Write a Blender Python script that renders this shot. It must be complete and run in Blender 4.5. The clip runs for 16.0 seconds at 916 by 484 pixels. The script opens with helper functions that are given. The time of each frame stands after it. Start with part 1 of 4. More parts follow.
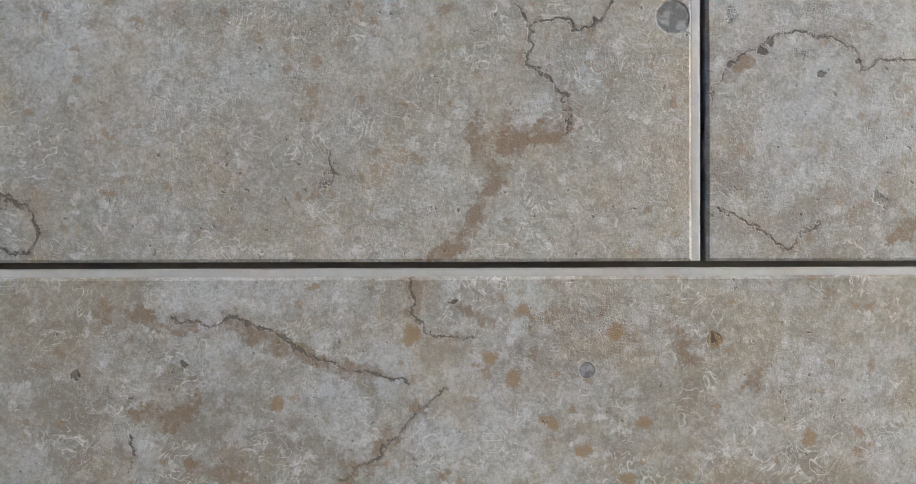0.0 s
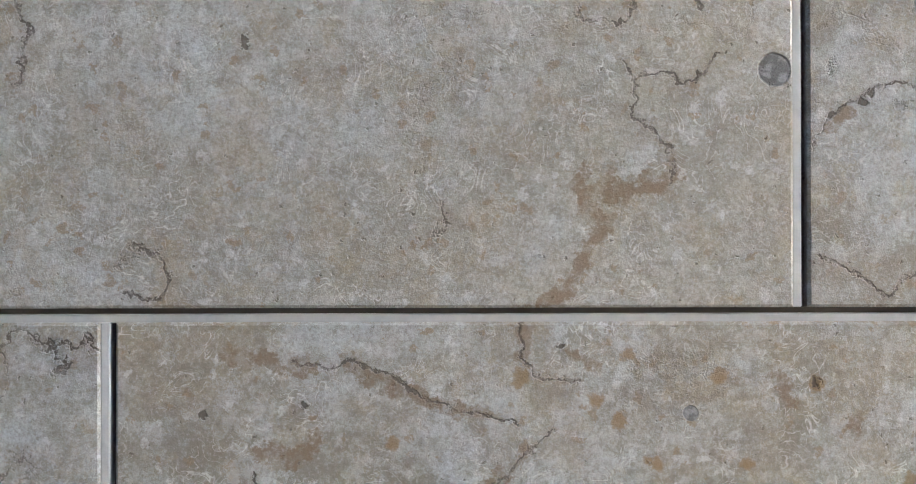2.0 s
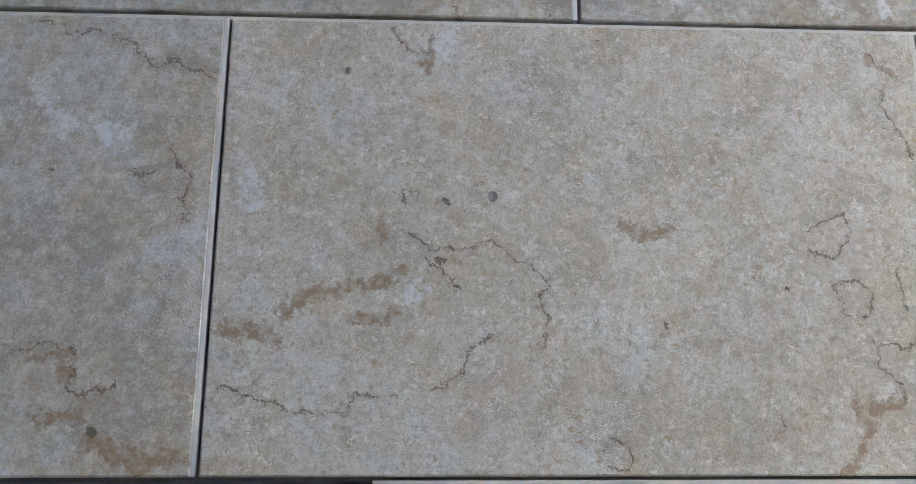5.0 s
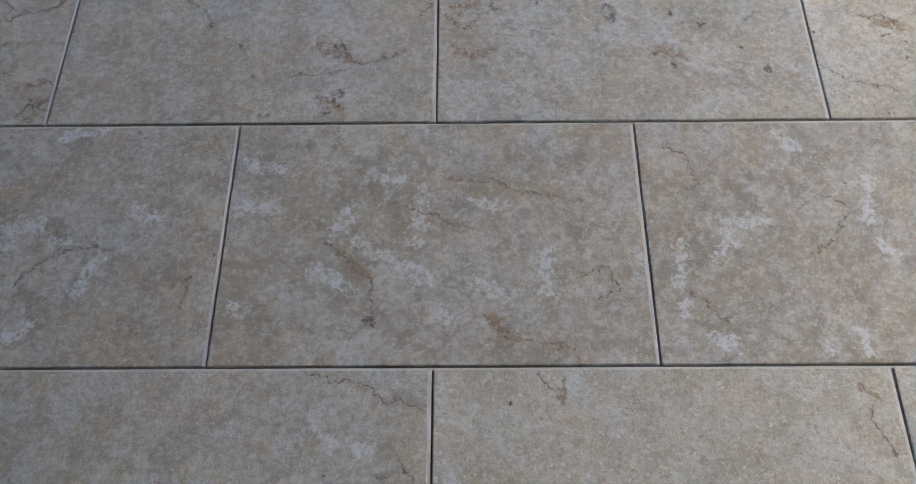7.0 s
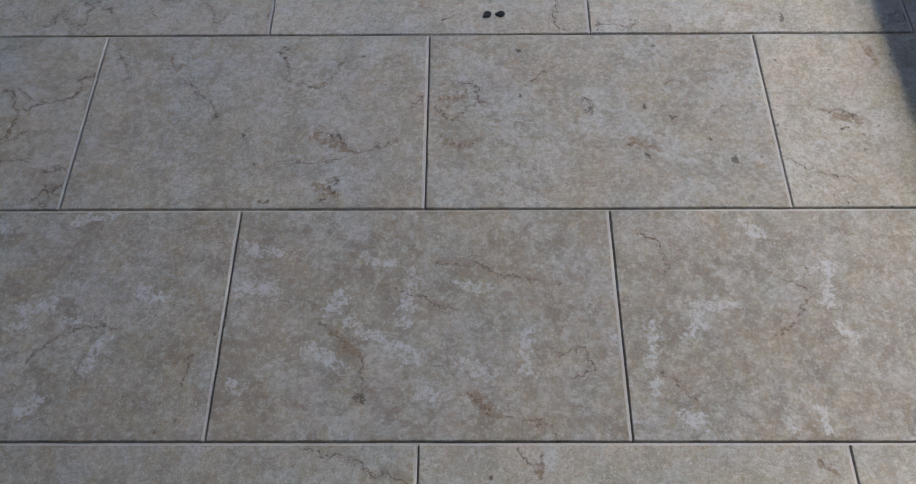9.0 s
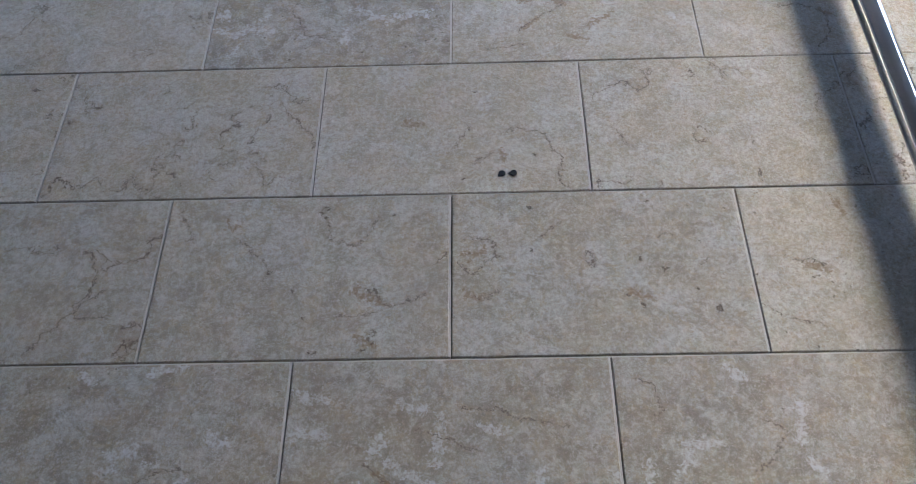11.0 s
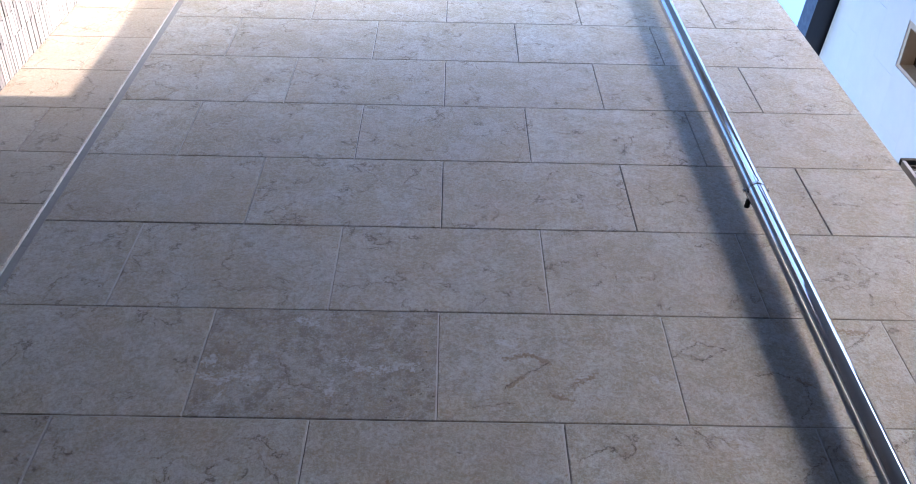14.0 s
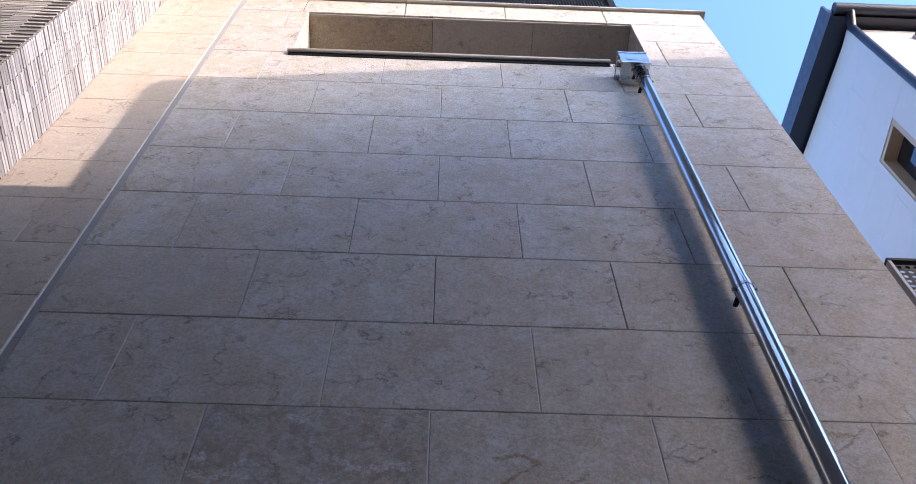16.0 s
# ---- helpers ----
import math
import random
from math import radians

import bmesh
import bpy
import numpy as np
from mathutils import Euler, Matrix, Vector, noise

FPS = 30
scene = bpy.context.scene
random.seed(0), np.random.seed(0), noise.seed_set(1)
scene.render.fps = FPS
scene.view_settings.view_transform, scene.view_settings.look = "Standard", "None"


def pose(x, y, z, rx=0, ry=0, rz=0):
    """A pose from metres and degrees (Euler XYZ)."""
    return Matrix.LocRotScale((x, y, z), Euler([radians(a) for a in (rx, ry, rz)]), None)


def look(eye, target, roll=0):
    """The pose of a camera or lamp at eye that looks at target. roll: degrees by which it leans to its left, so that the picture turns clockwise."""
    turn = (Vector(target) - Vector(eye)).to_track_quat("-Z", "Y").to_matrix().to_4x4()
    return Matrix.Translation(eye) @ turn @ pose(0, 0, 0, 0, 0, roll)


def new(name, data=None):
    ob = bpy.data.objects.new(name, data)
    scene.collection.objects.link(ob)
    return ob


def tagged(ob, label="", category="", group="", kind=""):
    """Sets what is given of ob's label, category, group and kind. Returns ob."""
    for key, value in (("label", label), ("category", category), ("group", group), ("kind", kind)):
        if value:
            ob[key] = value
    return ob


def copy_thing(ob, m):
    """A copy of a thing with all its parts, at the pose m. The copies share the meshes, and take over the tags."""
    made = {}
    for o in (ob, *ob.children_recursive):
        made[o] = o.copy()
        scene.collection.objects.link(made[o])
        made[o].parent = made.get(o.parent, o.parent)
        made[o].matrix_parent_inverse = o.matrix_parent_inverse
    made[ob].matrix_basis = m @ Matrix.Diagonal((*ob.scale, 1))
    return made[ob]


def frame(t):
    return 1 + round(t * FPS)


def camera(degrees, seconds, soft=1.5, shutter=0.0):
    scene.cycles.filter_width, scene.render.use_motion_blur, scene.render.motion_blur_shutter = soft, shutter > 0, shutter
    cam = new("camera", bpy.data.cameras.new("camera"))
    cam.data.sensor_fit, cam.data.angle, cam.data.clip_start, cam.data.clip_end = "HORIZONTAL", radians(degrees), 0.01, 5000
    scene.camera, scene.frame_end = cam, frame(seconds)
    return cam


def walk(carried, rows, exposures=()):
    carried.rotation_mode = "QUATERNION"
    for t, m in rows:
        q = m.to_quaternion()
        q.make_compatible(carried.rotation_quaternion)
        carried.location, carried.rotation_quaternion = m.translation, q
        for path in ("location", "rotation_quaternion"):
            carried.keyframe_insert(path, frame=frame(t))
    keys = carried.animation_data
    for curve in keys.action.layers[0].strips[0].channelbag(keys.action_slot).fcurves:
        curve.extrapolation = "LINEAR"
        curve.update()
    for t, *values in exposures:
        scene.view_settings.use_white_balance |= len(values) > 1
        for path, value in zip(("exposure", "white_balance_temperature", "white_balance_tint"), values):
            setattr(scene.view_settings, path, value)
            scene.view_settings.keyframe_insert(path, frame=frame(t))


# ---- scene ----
cam = camera(51.9, 16.0, soft=0.9)
PATH = [
    (0, (0.269, -0.588, 1.437), (0.364, 1.409, 1.437), -0.1),
    (0.5, (0.258, -0.594, 1.47), (0.317, 1.405, 1.481), -0.1),
    (1, (0.253, -0.61, 1.464), (0.289, 1.39, 1.487), -0.1),
    (1.5, (0.242, -0.61, 1.464), (0.255, 1.39, 1.485), -0.1),
    (2, (0.226, -0.611, 1.464), (0.23, 1.389, 1.475), -0.1),
    (2.5, (0.209, -0.62, 1.469), (0.23, 1.379, 1.487), -0.2),
    (3, (0.165, -0.654, 1.452), (0.201, 1.344, 1.537), -0.2),
    (3.5, (0.085, -0.718, 1.431), (0.145, 1.272, 1.614), -0.3),
    (4, (-0.004, -0.84, 1.394), (0.07, 1.137, 1.687), -0.3),
    (4.5, (-0.116, -0.957, 1.378), (-0.006, 0.985, 1.842), -0.4),
    (5, (-0.215, -1.08, 1.363), (-0.113, 0.828, 1.956), -0.3),
    (5.2, (-0.235, -1.127, 1.348), (-0.137, 0.758, 2.01), -0.2),
    (7.3, (-0.378, -1.797, 1.285), (-0.412, -0.078, 2.307), -0.1),
    (7.5, (-0.376, -1.825, 1.283), (-0.411, -0.114, 2.319), -0.2),
    (8, (-0.359, -1.849, 1.266), (-0.373, -0.161, 2.338), 0.1),
    (8.2, (-0.36, -1.85, 1.263), (-0.361, -0.169, 2.346), 0.1),
    (10.3, (-0.31, -2.126, 1.281), (-0.369, -0.481, 2.418), 0.5),
    (10.5, (-0.336, -2.196, 1.289), (-0.381, -0.561, 2.44), 0.0),
    (11, (-0.353, -2.343, 1.293), (-0.404, -0.729, 2.474), -0.1),
    (11.5, (-0.338, -2.387, 1.318), (-0.385, -0.811, 2.548), -0.2),
    (12, (-0.364, -2.384, 1.367), (-0.398, -0.881, 2.687), 0.0),
    (12.5, (-0.39, -2.397, 1.416), (-0.402, -0.987, 2.834), 0.1),
    (13, (-0.409, -2.43, 1.444), (-0.404, -1.115, 2.951), 0.1),
    (13.5, (-0.415, -2.449, 1.455), (-0.398, -1.213, 3.027), 0.1),
    (14, (-0.432, -2.453, 1.461), (-0.404, -1.29, 3.087), 0.0),
    (14.5, (-0.446, -2.463, 1.461), (-0.413, -1.364, 3.131), 0.1),
    (15, (-0.451, -2.48, 1.461), (-0.412, -1.42, 3.157), -0.1),
    (15.5, (-0.449, -2.51, 1.459), (-0.408, -1.476, 3.17), -0.1),
    (16, (-0.441, -2.531, 1.46), (-0.398, -1.514, 3.182), -0.2),
]
EXPOSURES = [(0, 3.82, 5300, 7), (3, 3.93, 5260, 8), (5, 3.98, 5200, 7), (7.5, 3.8, 5420, 9), (10.5, 3.76, 5400, 9), (12.5, 3.6, 5270, 11), (13.5, 3.28, 5150, 15), (16, 2.3, 5100, 21)]
walk(cam, [(t, look(eye, target, roll)) for t, eye, target, roll in PATH], EXPOSURES)

# ---------------------------------------------------------------- light
SUN_AZ, SUN_EL = radians(129), radians(17)
SUN_TO = Vector((math.sin(SUN_AZ) * math.cos(SUN_EL), math.cos(SUN_AZ) * math.cos(SUN_EL), math.sin(SUN_EL)))
world = bpy.data.worlds.new("world")
scene.world = world
world.use_nodes = True
wn = world.node_tree
sky = wn.nodes.new("ShaderNodeTexSky")
sky.sky_type, sky.sun_disc = "NISHITA", False
sky.sun_elevation, sky.sun_rotation = SUN_EL, SUN_AZ
sky.air_density, sky.dust_density, sky.ozone_density = 1.0, 1.6, 1.5
wn.nodes["Background"].inputs["Strength"].default_value = 0.15
wn.links.new(sky.outputs[0], wn.nodes["Background"].inputs["Color"])
sun_data = bpy.data.lights.new("sun", "SUN")
sun_data.energy, sun_data.angle, sun_data.color = 1.1, radians(0.5), (1.0, 0.72, 0.44)
sun = new("sun", sun_data)
sun.matrix_world = look(SUN_TO * 40, (0, 0, 0))

# ---------------------------------------------------------------- materials


class Nodes:
    """A small builder for node materials."""

    def __init__(self, name):
        self.mat = bpy.data.materials.new(name)
        self.mat.use_nodes = True
        self.t = self.mat.node_tree
        self.bsdf = self.t.nodes["Principled BSDF"]

    def add(self, kind, ins=None, **props):
        n = self.t.nodes.new(kind)
        for k, v in props.items():
            setattr(n, k, v)
        for k, v in (ins or {}).items():
            self.put(n.inputs[k], v)
        return n

    def put(self, socket, v):
        if isinstance(v, bpy.types.NodeSocket):
            self.t.links.new(v, socket)
        else:
            socket.default_value = v

    def math(self, op, a, b=0.0, c=0.0, clamp=False):
        n = self.add("ShaderNodeMath", {0: a, 1: b, 2: c}, operation=op, use_clamp=clamp)
        return n.outputs[0]

    def vec(self, op, a, b):
        return self.add("ShaderNodeVectorMath", {0: a, 1: b}, operation=op).outputs[0]

    def scale(self, a, k):
        return self.add("ShaderNodeVectorMath", {0: a, "Scale": k}, operation="SCALE").outputs[0]

    def noise(self, p, scale, detail=4.0, rough=0.55, distort=0.0, out="Fac"):
        n = self.add("ShaderNodeTexNoise", {"Vector": p, "Scale": scale, "Detail": detail, "Roughness": rough, "Distortion": distort})
        return n.outputs[out]

    def voronoi(self, p, scale, feature="F1", out="Distance", rand=1.0):
        n = self.add("ShaderNodeTexVoronoi", {"Vector": p, "Scale": scale, "Randomness": rand}, feature=feature)
        return n.outputs[out]

    def ramp(self, x, lo, hi, a=0.0, b=1.0):
        return self.add("ShaderNodeMapRange", {0: x, 1: lo, 2: hi, 3: a, 4: b}, interpolation_type="SMOOTHSTEP").outputs[0]

    def mix(self, f, a, b, blend="MIX"):
        n = self.add("ShaderNodeMix", data_type="RGBA", blend_type=blend)
        self.put(n.inputs[0], f)
        self.put(n.inputs[6], a if isinstance(a, bpy.types.NodeSocket) else (*a, 1))
        self.put(n.inputs[7], b if isinstance(b, bpy.types.NodeSocket) else (*b, 1))
        return n.outputs[2]

    def coords(self, shift=True):
        p = self.add("ShaderNodeTexCoord").outputs["Object"]
        if not shift:
            return p
        r = self.add("ShaderNodeObjectInfo").outputs["Random"]
        off = self.add("ShaderNodeCombineXYZ", {0: self.math("MULTIPLY", r, 37.0), 1: self.math("MULTIPLY", r, 91.0), 2: self.math("MULTIPLY", r, 53.0)}).outputs[0]
        return self.vec("ADD", p, off)

    def finish(self, color, rough, bump=None, dist=0.001, strength=1.0, metal=0.0):
        self.put(self.bsdf.inputs["Base Color"], color if isinstance(color, bpy.types.NodeSocket) else (*color, 1))
        self.put(self.bsdf.inputs["Roughness"], rough)
        self.bsdf.inputs["Metallic"].default_value = metal
        if bump is not None:
            b = self.add("ShaderNodeBump", {"Height": bump, "Distance": dist, "Strength": strength})
            self.t.links.new(b.outputs[0], self.bsdf.inputs["Normal"])
        return self.mat


def limestone(name, warm=(0.475, 0.435, 0.355), grey=(0.56, 0.56, 0.54), stain=(0.30, 0.22, 0.15), pitted=1.0, soft=1.0, patch=0.0, holes=0.88,
              shelly=1.0, mottle=0.80, crisp=0.32, seams=(), stains=(), pales=(), ochres=(), pits=(), plugs=(), girth=0.006):
    """Shelly limestone; seams, stains, pales (lines) and ochres, pits (places) are a slab's own marks on the wall, in metres x, z."""
    n = Nodes(name)
    p = n.coords()
    rnd = n.add("ShaderNodeObjectInfo").outputs["Random"]
    rnd2 = n.math("FRACT", n.math("MULTIPLY", rnd, 17.31))
    half = (0.5, 0.5, 0.5)
    wob = n.scale(n.vec("SUBTRACT", n.noise(p, 9.0, 5.0, 0.65, out="Color"), half), 0.16)
    jit = n.scale(n.vec("SUBTRACT", n.noise(p, 85.0, 4.0, 0.75, out="Color"), half), 0.026)
    q = n.vec("ADD", p, wob)
    r = n.vec("ADD", q, jit)
    own = bool(seams or stains or pales or pits)
    # broad beige and pale grey clouds
    cloud = n.ramp(n.noise(r, 4.5, 8.0, 0.72), 0.42, 0.59)
    col = n.mix(cloud, warm, grey)
    blot = n.ramp(n.noise(r, 13.0, 7.0, 0.68), 0.47, 0.60)
    col = n.mix(n.math("MULTIPLY", blot, 0.8 * soft), col, tuple(mottle * c for c in warm))
    pale = n.ramp(n.noise(n.vec("ADD", r, (7.0, 3.0, 1.0)), 8.0, 5.0, 0.62, 0.6), 0.575 - 0.02 * patch, 0.610 - 0.02 * patch)
    col = n.mix(n.math("MULTIPLY", pale, n.ramp(rnd2, 0.45, 0.95, max(0.1 * soft, patch), max(0.7 * soft, patch))), col, tuple(min(0.66, 1.12 * c) for c in grey))
    # brown iron stains, ragged
    st = n.ramp(n.noise(n.vec("ADD", r, (2.0, 9.0, 4.0)), 4.2, 9.0, 0.74), 0.60, 0.66)
    ragged = n.ramp(n.noise(p, 60.0, 6.0, 0.75), 0.38, 0.58)
    st = n.math("MULTIPLY", st, ragged)
    col = n.mix(n.math("MULTIPLY", st, (0.25 if own else 0.6) * soft), col, stain)
    # shell fragments: light curls, dark crescents, small pale and brown pieces
    curl = n.math("ABSOLUTE", n.math("SUBTRACT", n.noise(p, 48.0, 1.5, 0.5, 2.6), 0.5))
    where = n.ramp(n.noise(p, 26.0, 3.0), 0.43, 0.60)
    shell = n.math("MULTIPLY", n.ramp(curl, 0.004, 0.026, 1.0, 0.0), where)
    col = n.mix(n.math("MULTIPLY", shell, 0.7 * shelly), col, (0.73, 0.70, 0.63))
    edge = n.math("MULTIPLY", n.ramp(n.math("ABSOLUTE", n.math("SUBTRACT", curl, 0.05)), 0.0, 0.012, 1.0, 0.0), where)
    col = n.mix(n.math("MULTIPLY", edge, 0.34 * shelly), col, (0.26, 0.20, 0.13))
    curl2 = n.math("ABSOLUTE", n.math("SUBTRACT", n.noise(n.vec("ADD", p, (3.0, 0.0, 6.0)), 95.0, 1.5, 0.5, 3.0), 0.5))
    tick = n.math("MULTIPLY", n.ramp(curl2, 0.0, 0.022, 1.0, 0.0), n.ramp(n.noise(p, 42.0, 3.0), 0.50, 0.58))
    col = n.mix(n.math("MULTIPLY", tick, 0.5), col, (0.22, 0.17, 0.11))
    fv = n.vec("ADD", p, n.scale(jit, 0.8))
    frag = n.add("ShaderNodeSeparateColor", {0: n.voronoi(fv, 110.0, out="Color")}).outputs
    rim = n.ramp(n.voronoi(fv, 110.0), 0.30, 0.44, 1.0, 0.0)
    col = n.mix(n.math("MULTIPLY", n.ramp(frag[0], 0.80, 0.86, 0.0, 0.5 * shelly), rim), col, (0.70, 0.68, 0.64))
    col = n.mix(n.math("MULTIPLY", n.ramp(frag[0], 0.14, 0.09, 0.0, 0.5 * shelly), rim), col, (0.34, 0.23, 0.12))
    cv = n.vec("ADD", n.vec("MULTIPLY", p, (1.0, 1.0, 1.7)), n.scale(jit, 1.5))
    clast = n.add("ShaderNodeSeparateColor", {0: n.voronoi(cv, 52.0, out="Color")}).outputs
    kernel = n.ramp(n.voronoi(cv, 52.0), 0.32, 0.46, 1.0, 0.0)
    col = n.mix(n.math("MULTIPLY", n.ramp(clast[0], 0.74, 0.78, 0.0, 0.28 * shelly), kernel), col, (0.66, 0.66, 0.645))
    col = n.mix(n.math("MULTIPLY", n.ramp(clast[1], 0.80, 0.84, 0.0, 0.28 * shelly), kernel), col, (0.39, 0.31, 0.20))
    ochre = n.ramp(n.noise(n.vec("ADD", r, (1.0, 6.0, 2.0)), 24.0, 5.0, 0.62), 0.535, 0.62)
    col = n.mix(n.math("MULTIPLY", ochre, 0.45 * soft), col, (0.44, 0.36, 0.235))
    sv = n.vec("ADD", p, n.scale(jit, 0.45))
    sr = n.add("ShaderNodeSeparateColor", {0: n.voronoi(sv, 180.0, out="Color")}).outputs[2]
    speck = n.math("MULTIPLY", n.ramp(n.voronoi(sv, 180.0), 0.12, 0.26, 1.0, 0.0), n.ramp(sr, 0.88, 0.90))
    col = n.mix(n.math("MULTIPLY", speck, 0.7), col, (0.15, 0.12, 0.085))
    grain = n.noise(p, 120.0, 6.0, 0.8)
    col = n.mix(n.ramp(grain, 0.36, 0.52, 0.5, 0.0), col, (0.25, 0.205, 0.15))
    col = n.mix(n.ramp(grain, 0.55, 0.70, 0.0, 0.4), col, (0.74, 0.73, 0.70))
    fine = n.noise(p, 430.0, 4.0, 0.7)
    col = n.mix(n.ramp(fine, 0.38, 0.50, 0.36, 0.0), col, (0.26, 0.22, 0.165))
    col = n.mix(n.ramp(fine, 0.53, 0.66, 0.0, 0.30), col, (0.76, 0.75, 0.73))
    fleck = n.noise(n.vec("ADD", p, (4.0, 2.0, 7.0)), 55.0, 9.0, 0.82)
    col = n.mix(n.ramp(fleck, 0.43, 0.50, crisp, 0.0), col, (0.27, 0.225, 0.165))
    col = n.mix(n.ramp(fleck, 0.515, 0.585, 0.0, 0.85 * crisp), col, (0.68, 0.68, 0.665))
    # stylolite seams: thin, dark, jagged, broken
    jag = n.vec("ADD", q, n.scale(jit, 1.3))
    seam = n.math("ABSOLUTE", n.math("SUBTRACT", n.noise(jag, 3.1, 3.0, 0.55), 0.5))
    broken = n.ramp(n.noise(n.vec("ADD", p, (5.0, 1.0, 8.0)), 6.0, 4.0, 0.6), 0.46, 0.55)
    line = n.math("MULTIPLY", n.ramp(seam, 0.0012, 0.0065, 0.18 if own else 1.0, 0.0), broken)
    halo = n.math("MULTIPLY", n.math("MULTIPLY", n.ramp(seam, 0.0, 0.03, 0.15 if own else 1.0, 0.0), broken), ragged)
    # pits
    pv = n.vec("ADD", p, n.scale(jit, 0.8))
    pr = n.add("ShaderNodeSeparateColor", {0: n.voronoi(pv, 34.0, out="Color")}).outputs[1]
    pit = n.math("MULTIPLY", n.ramp(n.voronoi(pv, 34.0), 0.10, 0.20, 1.0, 0.0), n.ramp(pr, holes, holes + 0.02))
    pit = n.math("MULTIPLY", pit, n.math("MULTIPLY", n.ramp(rnd2, 0.0, 0.6, 1.0, 0.3), pitted))
    if own or plugs:
        w = n.vec("MULTIPLY", n.add("ShaderNodeNewGeometry").outputs["Position"], (1.0, 0.0, 1.0))
        mid = n.scale(n.vec("SUBTRACT", n.noise(p, 28.0, 4.0, 0.7, out="Color"), half), 0.07)
        g = girth / 0.006
        loose = n.vec("MULTIPLY", n.vec("ADD", n.vec("ADD", n.scale(jit, 0.9 * g), n.scale(wob, 0.10 * g)), n.scale(mid, 0.30 * g * g)), (1.0, 0.0, 1.0))
        w1 = n.vec("ADD", w, loose)
        w2 = n.vec("ADD", w, n.scale(loose, 1.7))

        def nearest(v, lines):
            """Distance to the nearest of some broken lines."""
            out = None
            for pts in lines:
                for (x0, z0), (x1, z1) in zip(pts, pts[1:]):
                    d = Vector((x1 - x0, 0.0, z1 - z0))
                    rel = n.vec("SUBTRACT", v, (x0, 0.0, z0))
                    k = n.add("ShaderNodeVectorMath", {0: rel, 1: d / d.length_squared}, operation="DOT_PRODUCT").outputs["Value"]
                    k = n.math("MINIMUM", n.math("MAXIMUM", k, 0.0), 1.0)
                    along = n.add("ShaderNodeVectorMath", {0: d, "Scale": k}, operation="SCALE").outputs[0]
                    far = n.add("ShaderNodeVectorMath", {0: rel, 1: along}, operation="DISTANCE").outputs["Value"]
                    out = far if out is None else n.math("MINIMUM", out, far)
            return out

        def around(v, places):
            out = None
            for x, z in places:
                far = n.add("ShaderNodeVectorMath", {0: v, 1: (x, 0.0, z)}, operation="DISTANCE").outputs["Value"]
                out = far if out is None else n.math("MINIMUM", out, far)
            return out
        rough_edge = n.ramp(n.noise(p, 90.0, 6.0, 0.75), 0.42, 0.55, 0.4, 1.0)
        if pales:
            m = n.ramp(nearest(w2, pales), 1.2 * girth, 1.9 * girth, 1.0, 0.0)
            col = n.mix(n.math("MULTIPLY", n.math("MULTIPLY", m, ragged), 0.9), col, (0.60, 0.61, 0.625))
        if stains:
            m = n.math("MULTIPLY", n.ramp(nearest(w2, stains), 0.8 * girth, 1.45 * girth, 1.0, 0.0), rough_edge)
            col = n.mix(n.math("MULTIPLY", m, 0.88), col, (0.265, 0.19, 0.115))
        if ochres:
            m = n.ramp(around(w1, ochres), 0.003, 0.0065, 1.0, 0.0)
            col = n.mix(n.math("MULTIPLY", m, 0.8), col, (0.33, 0.215, 0.095))
        if seams:
            d = nearest(w1, seams)
            gone = n.ramp(n.noise(w, 55.0, 3.0, 0.7), 0.36, 0.56, 0.12, 1.0)
            line = n.math("MAXIMUM", line, n.math("MULTIPLY", n.ramp(d, 0.10 * girth, 0.36 * girth, 1.0, 0.0), gone))
            halo = n.math("MAXIMUM", halo, n.math("MULTIPLY", n.ramp(d, 0.2 * girth, 1.5 * girth, 0.55, 0.0), rough_edge))
        if pits:
            pit = n.math("MAXIMUM", n.math("MULTIPLY", pit, 0.8), n.ramp(around(w1, pits), 0.45 * girth, 0.75 * girth, 1.0, 0.0))
    col = n.mix(n.math("MULTIPLY", halo, 0.5 * soft), col, (0.33, 0.25, 0.175))
    col = n.mix(n.math("MULTIPLY", line, 0.92 * min(1.0, 0.3 + 0.7 * soft)), col, (0.14, 0.115, 0.09))
    col = n.mix(n.math("MULTIPLY", pit, 0.8), col, (0.10, 0.075, 0.05))
    col = n.mix(n.ramp(rnd, 0.0, 1.0, 0.0, 0.05 if own else 0.16), col, (0.37, 0.30, 0.22))
    h = n.math("SUBTRACT", n.math("ADD", n.math("MULTIPLY", grain, 0.3), n.math("MULTIPLY", fine, 0.18)), n.math("MULTIPLY", speck, 0.4))
    h = n.math("SUBTRACT", h, n.math("ADD", n.math("MULTIPLY", line, 0.55), n.math("MULTIPLY", pit, 1.5)))
    for x, z, size in plugs:
        # filled drill holes
        m = n.ramp(around(n.vec("ADD", w, n.scale(loose, 0.12)), [(x, z)]), 0.86 * size, size, 1.0, 0.0)
        fill = n.mix(n.ramp(n.noise(w, 130.0, 3.0), 0.45, 0.6), (0.13, 0.125, 0.12), (0.33, 0.315, 0.30))
        col = n.mix(n.math("MULTIPLY", m, 0.85), col, fill)
        h = n.math("SUBTRACT", h, n.math("MULTIPLY", m, 0.7))
    return n.finish(col, n.ramp(grain, 0.3, 0.7, 0.62, 0.8), h, 0.003, 1.0)


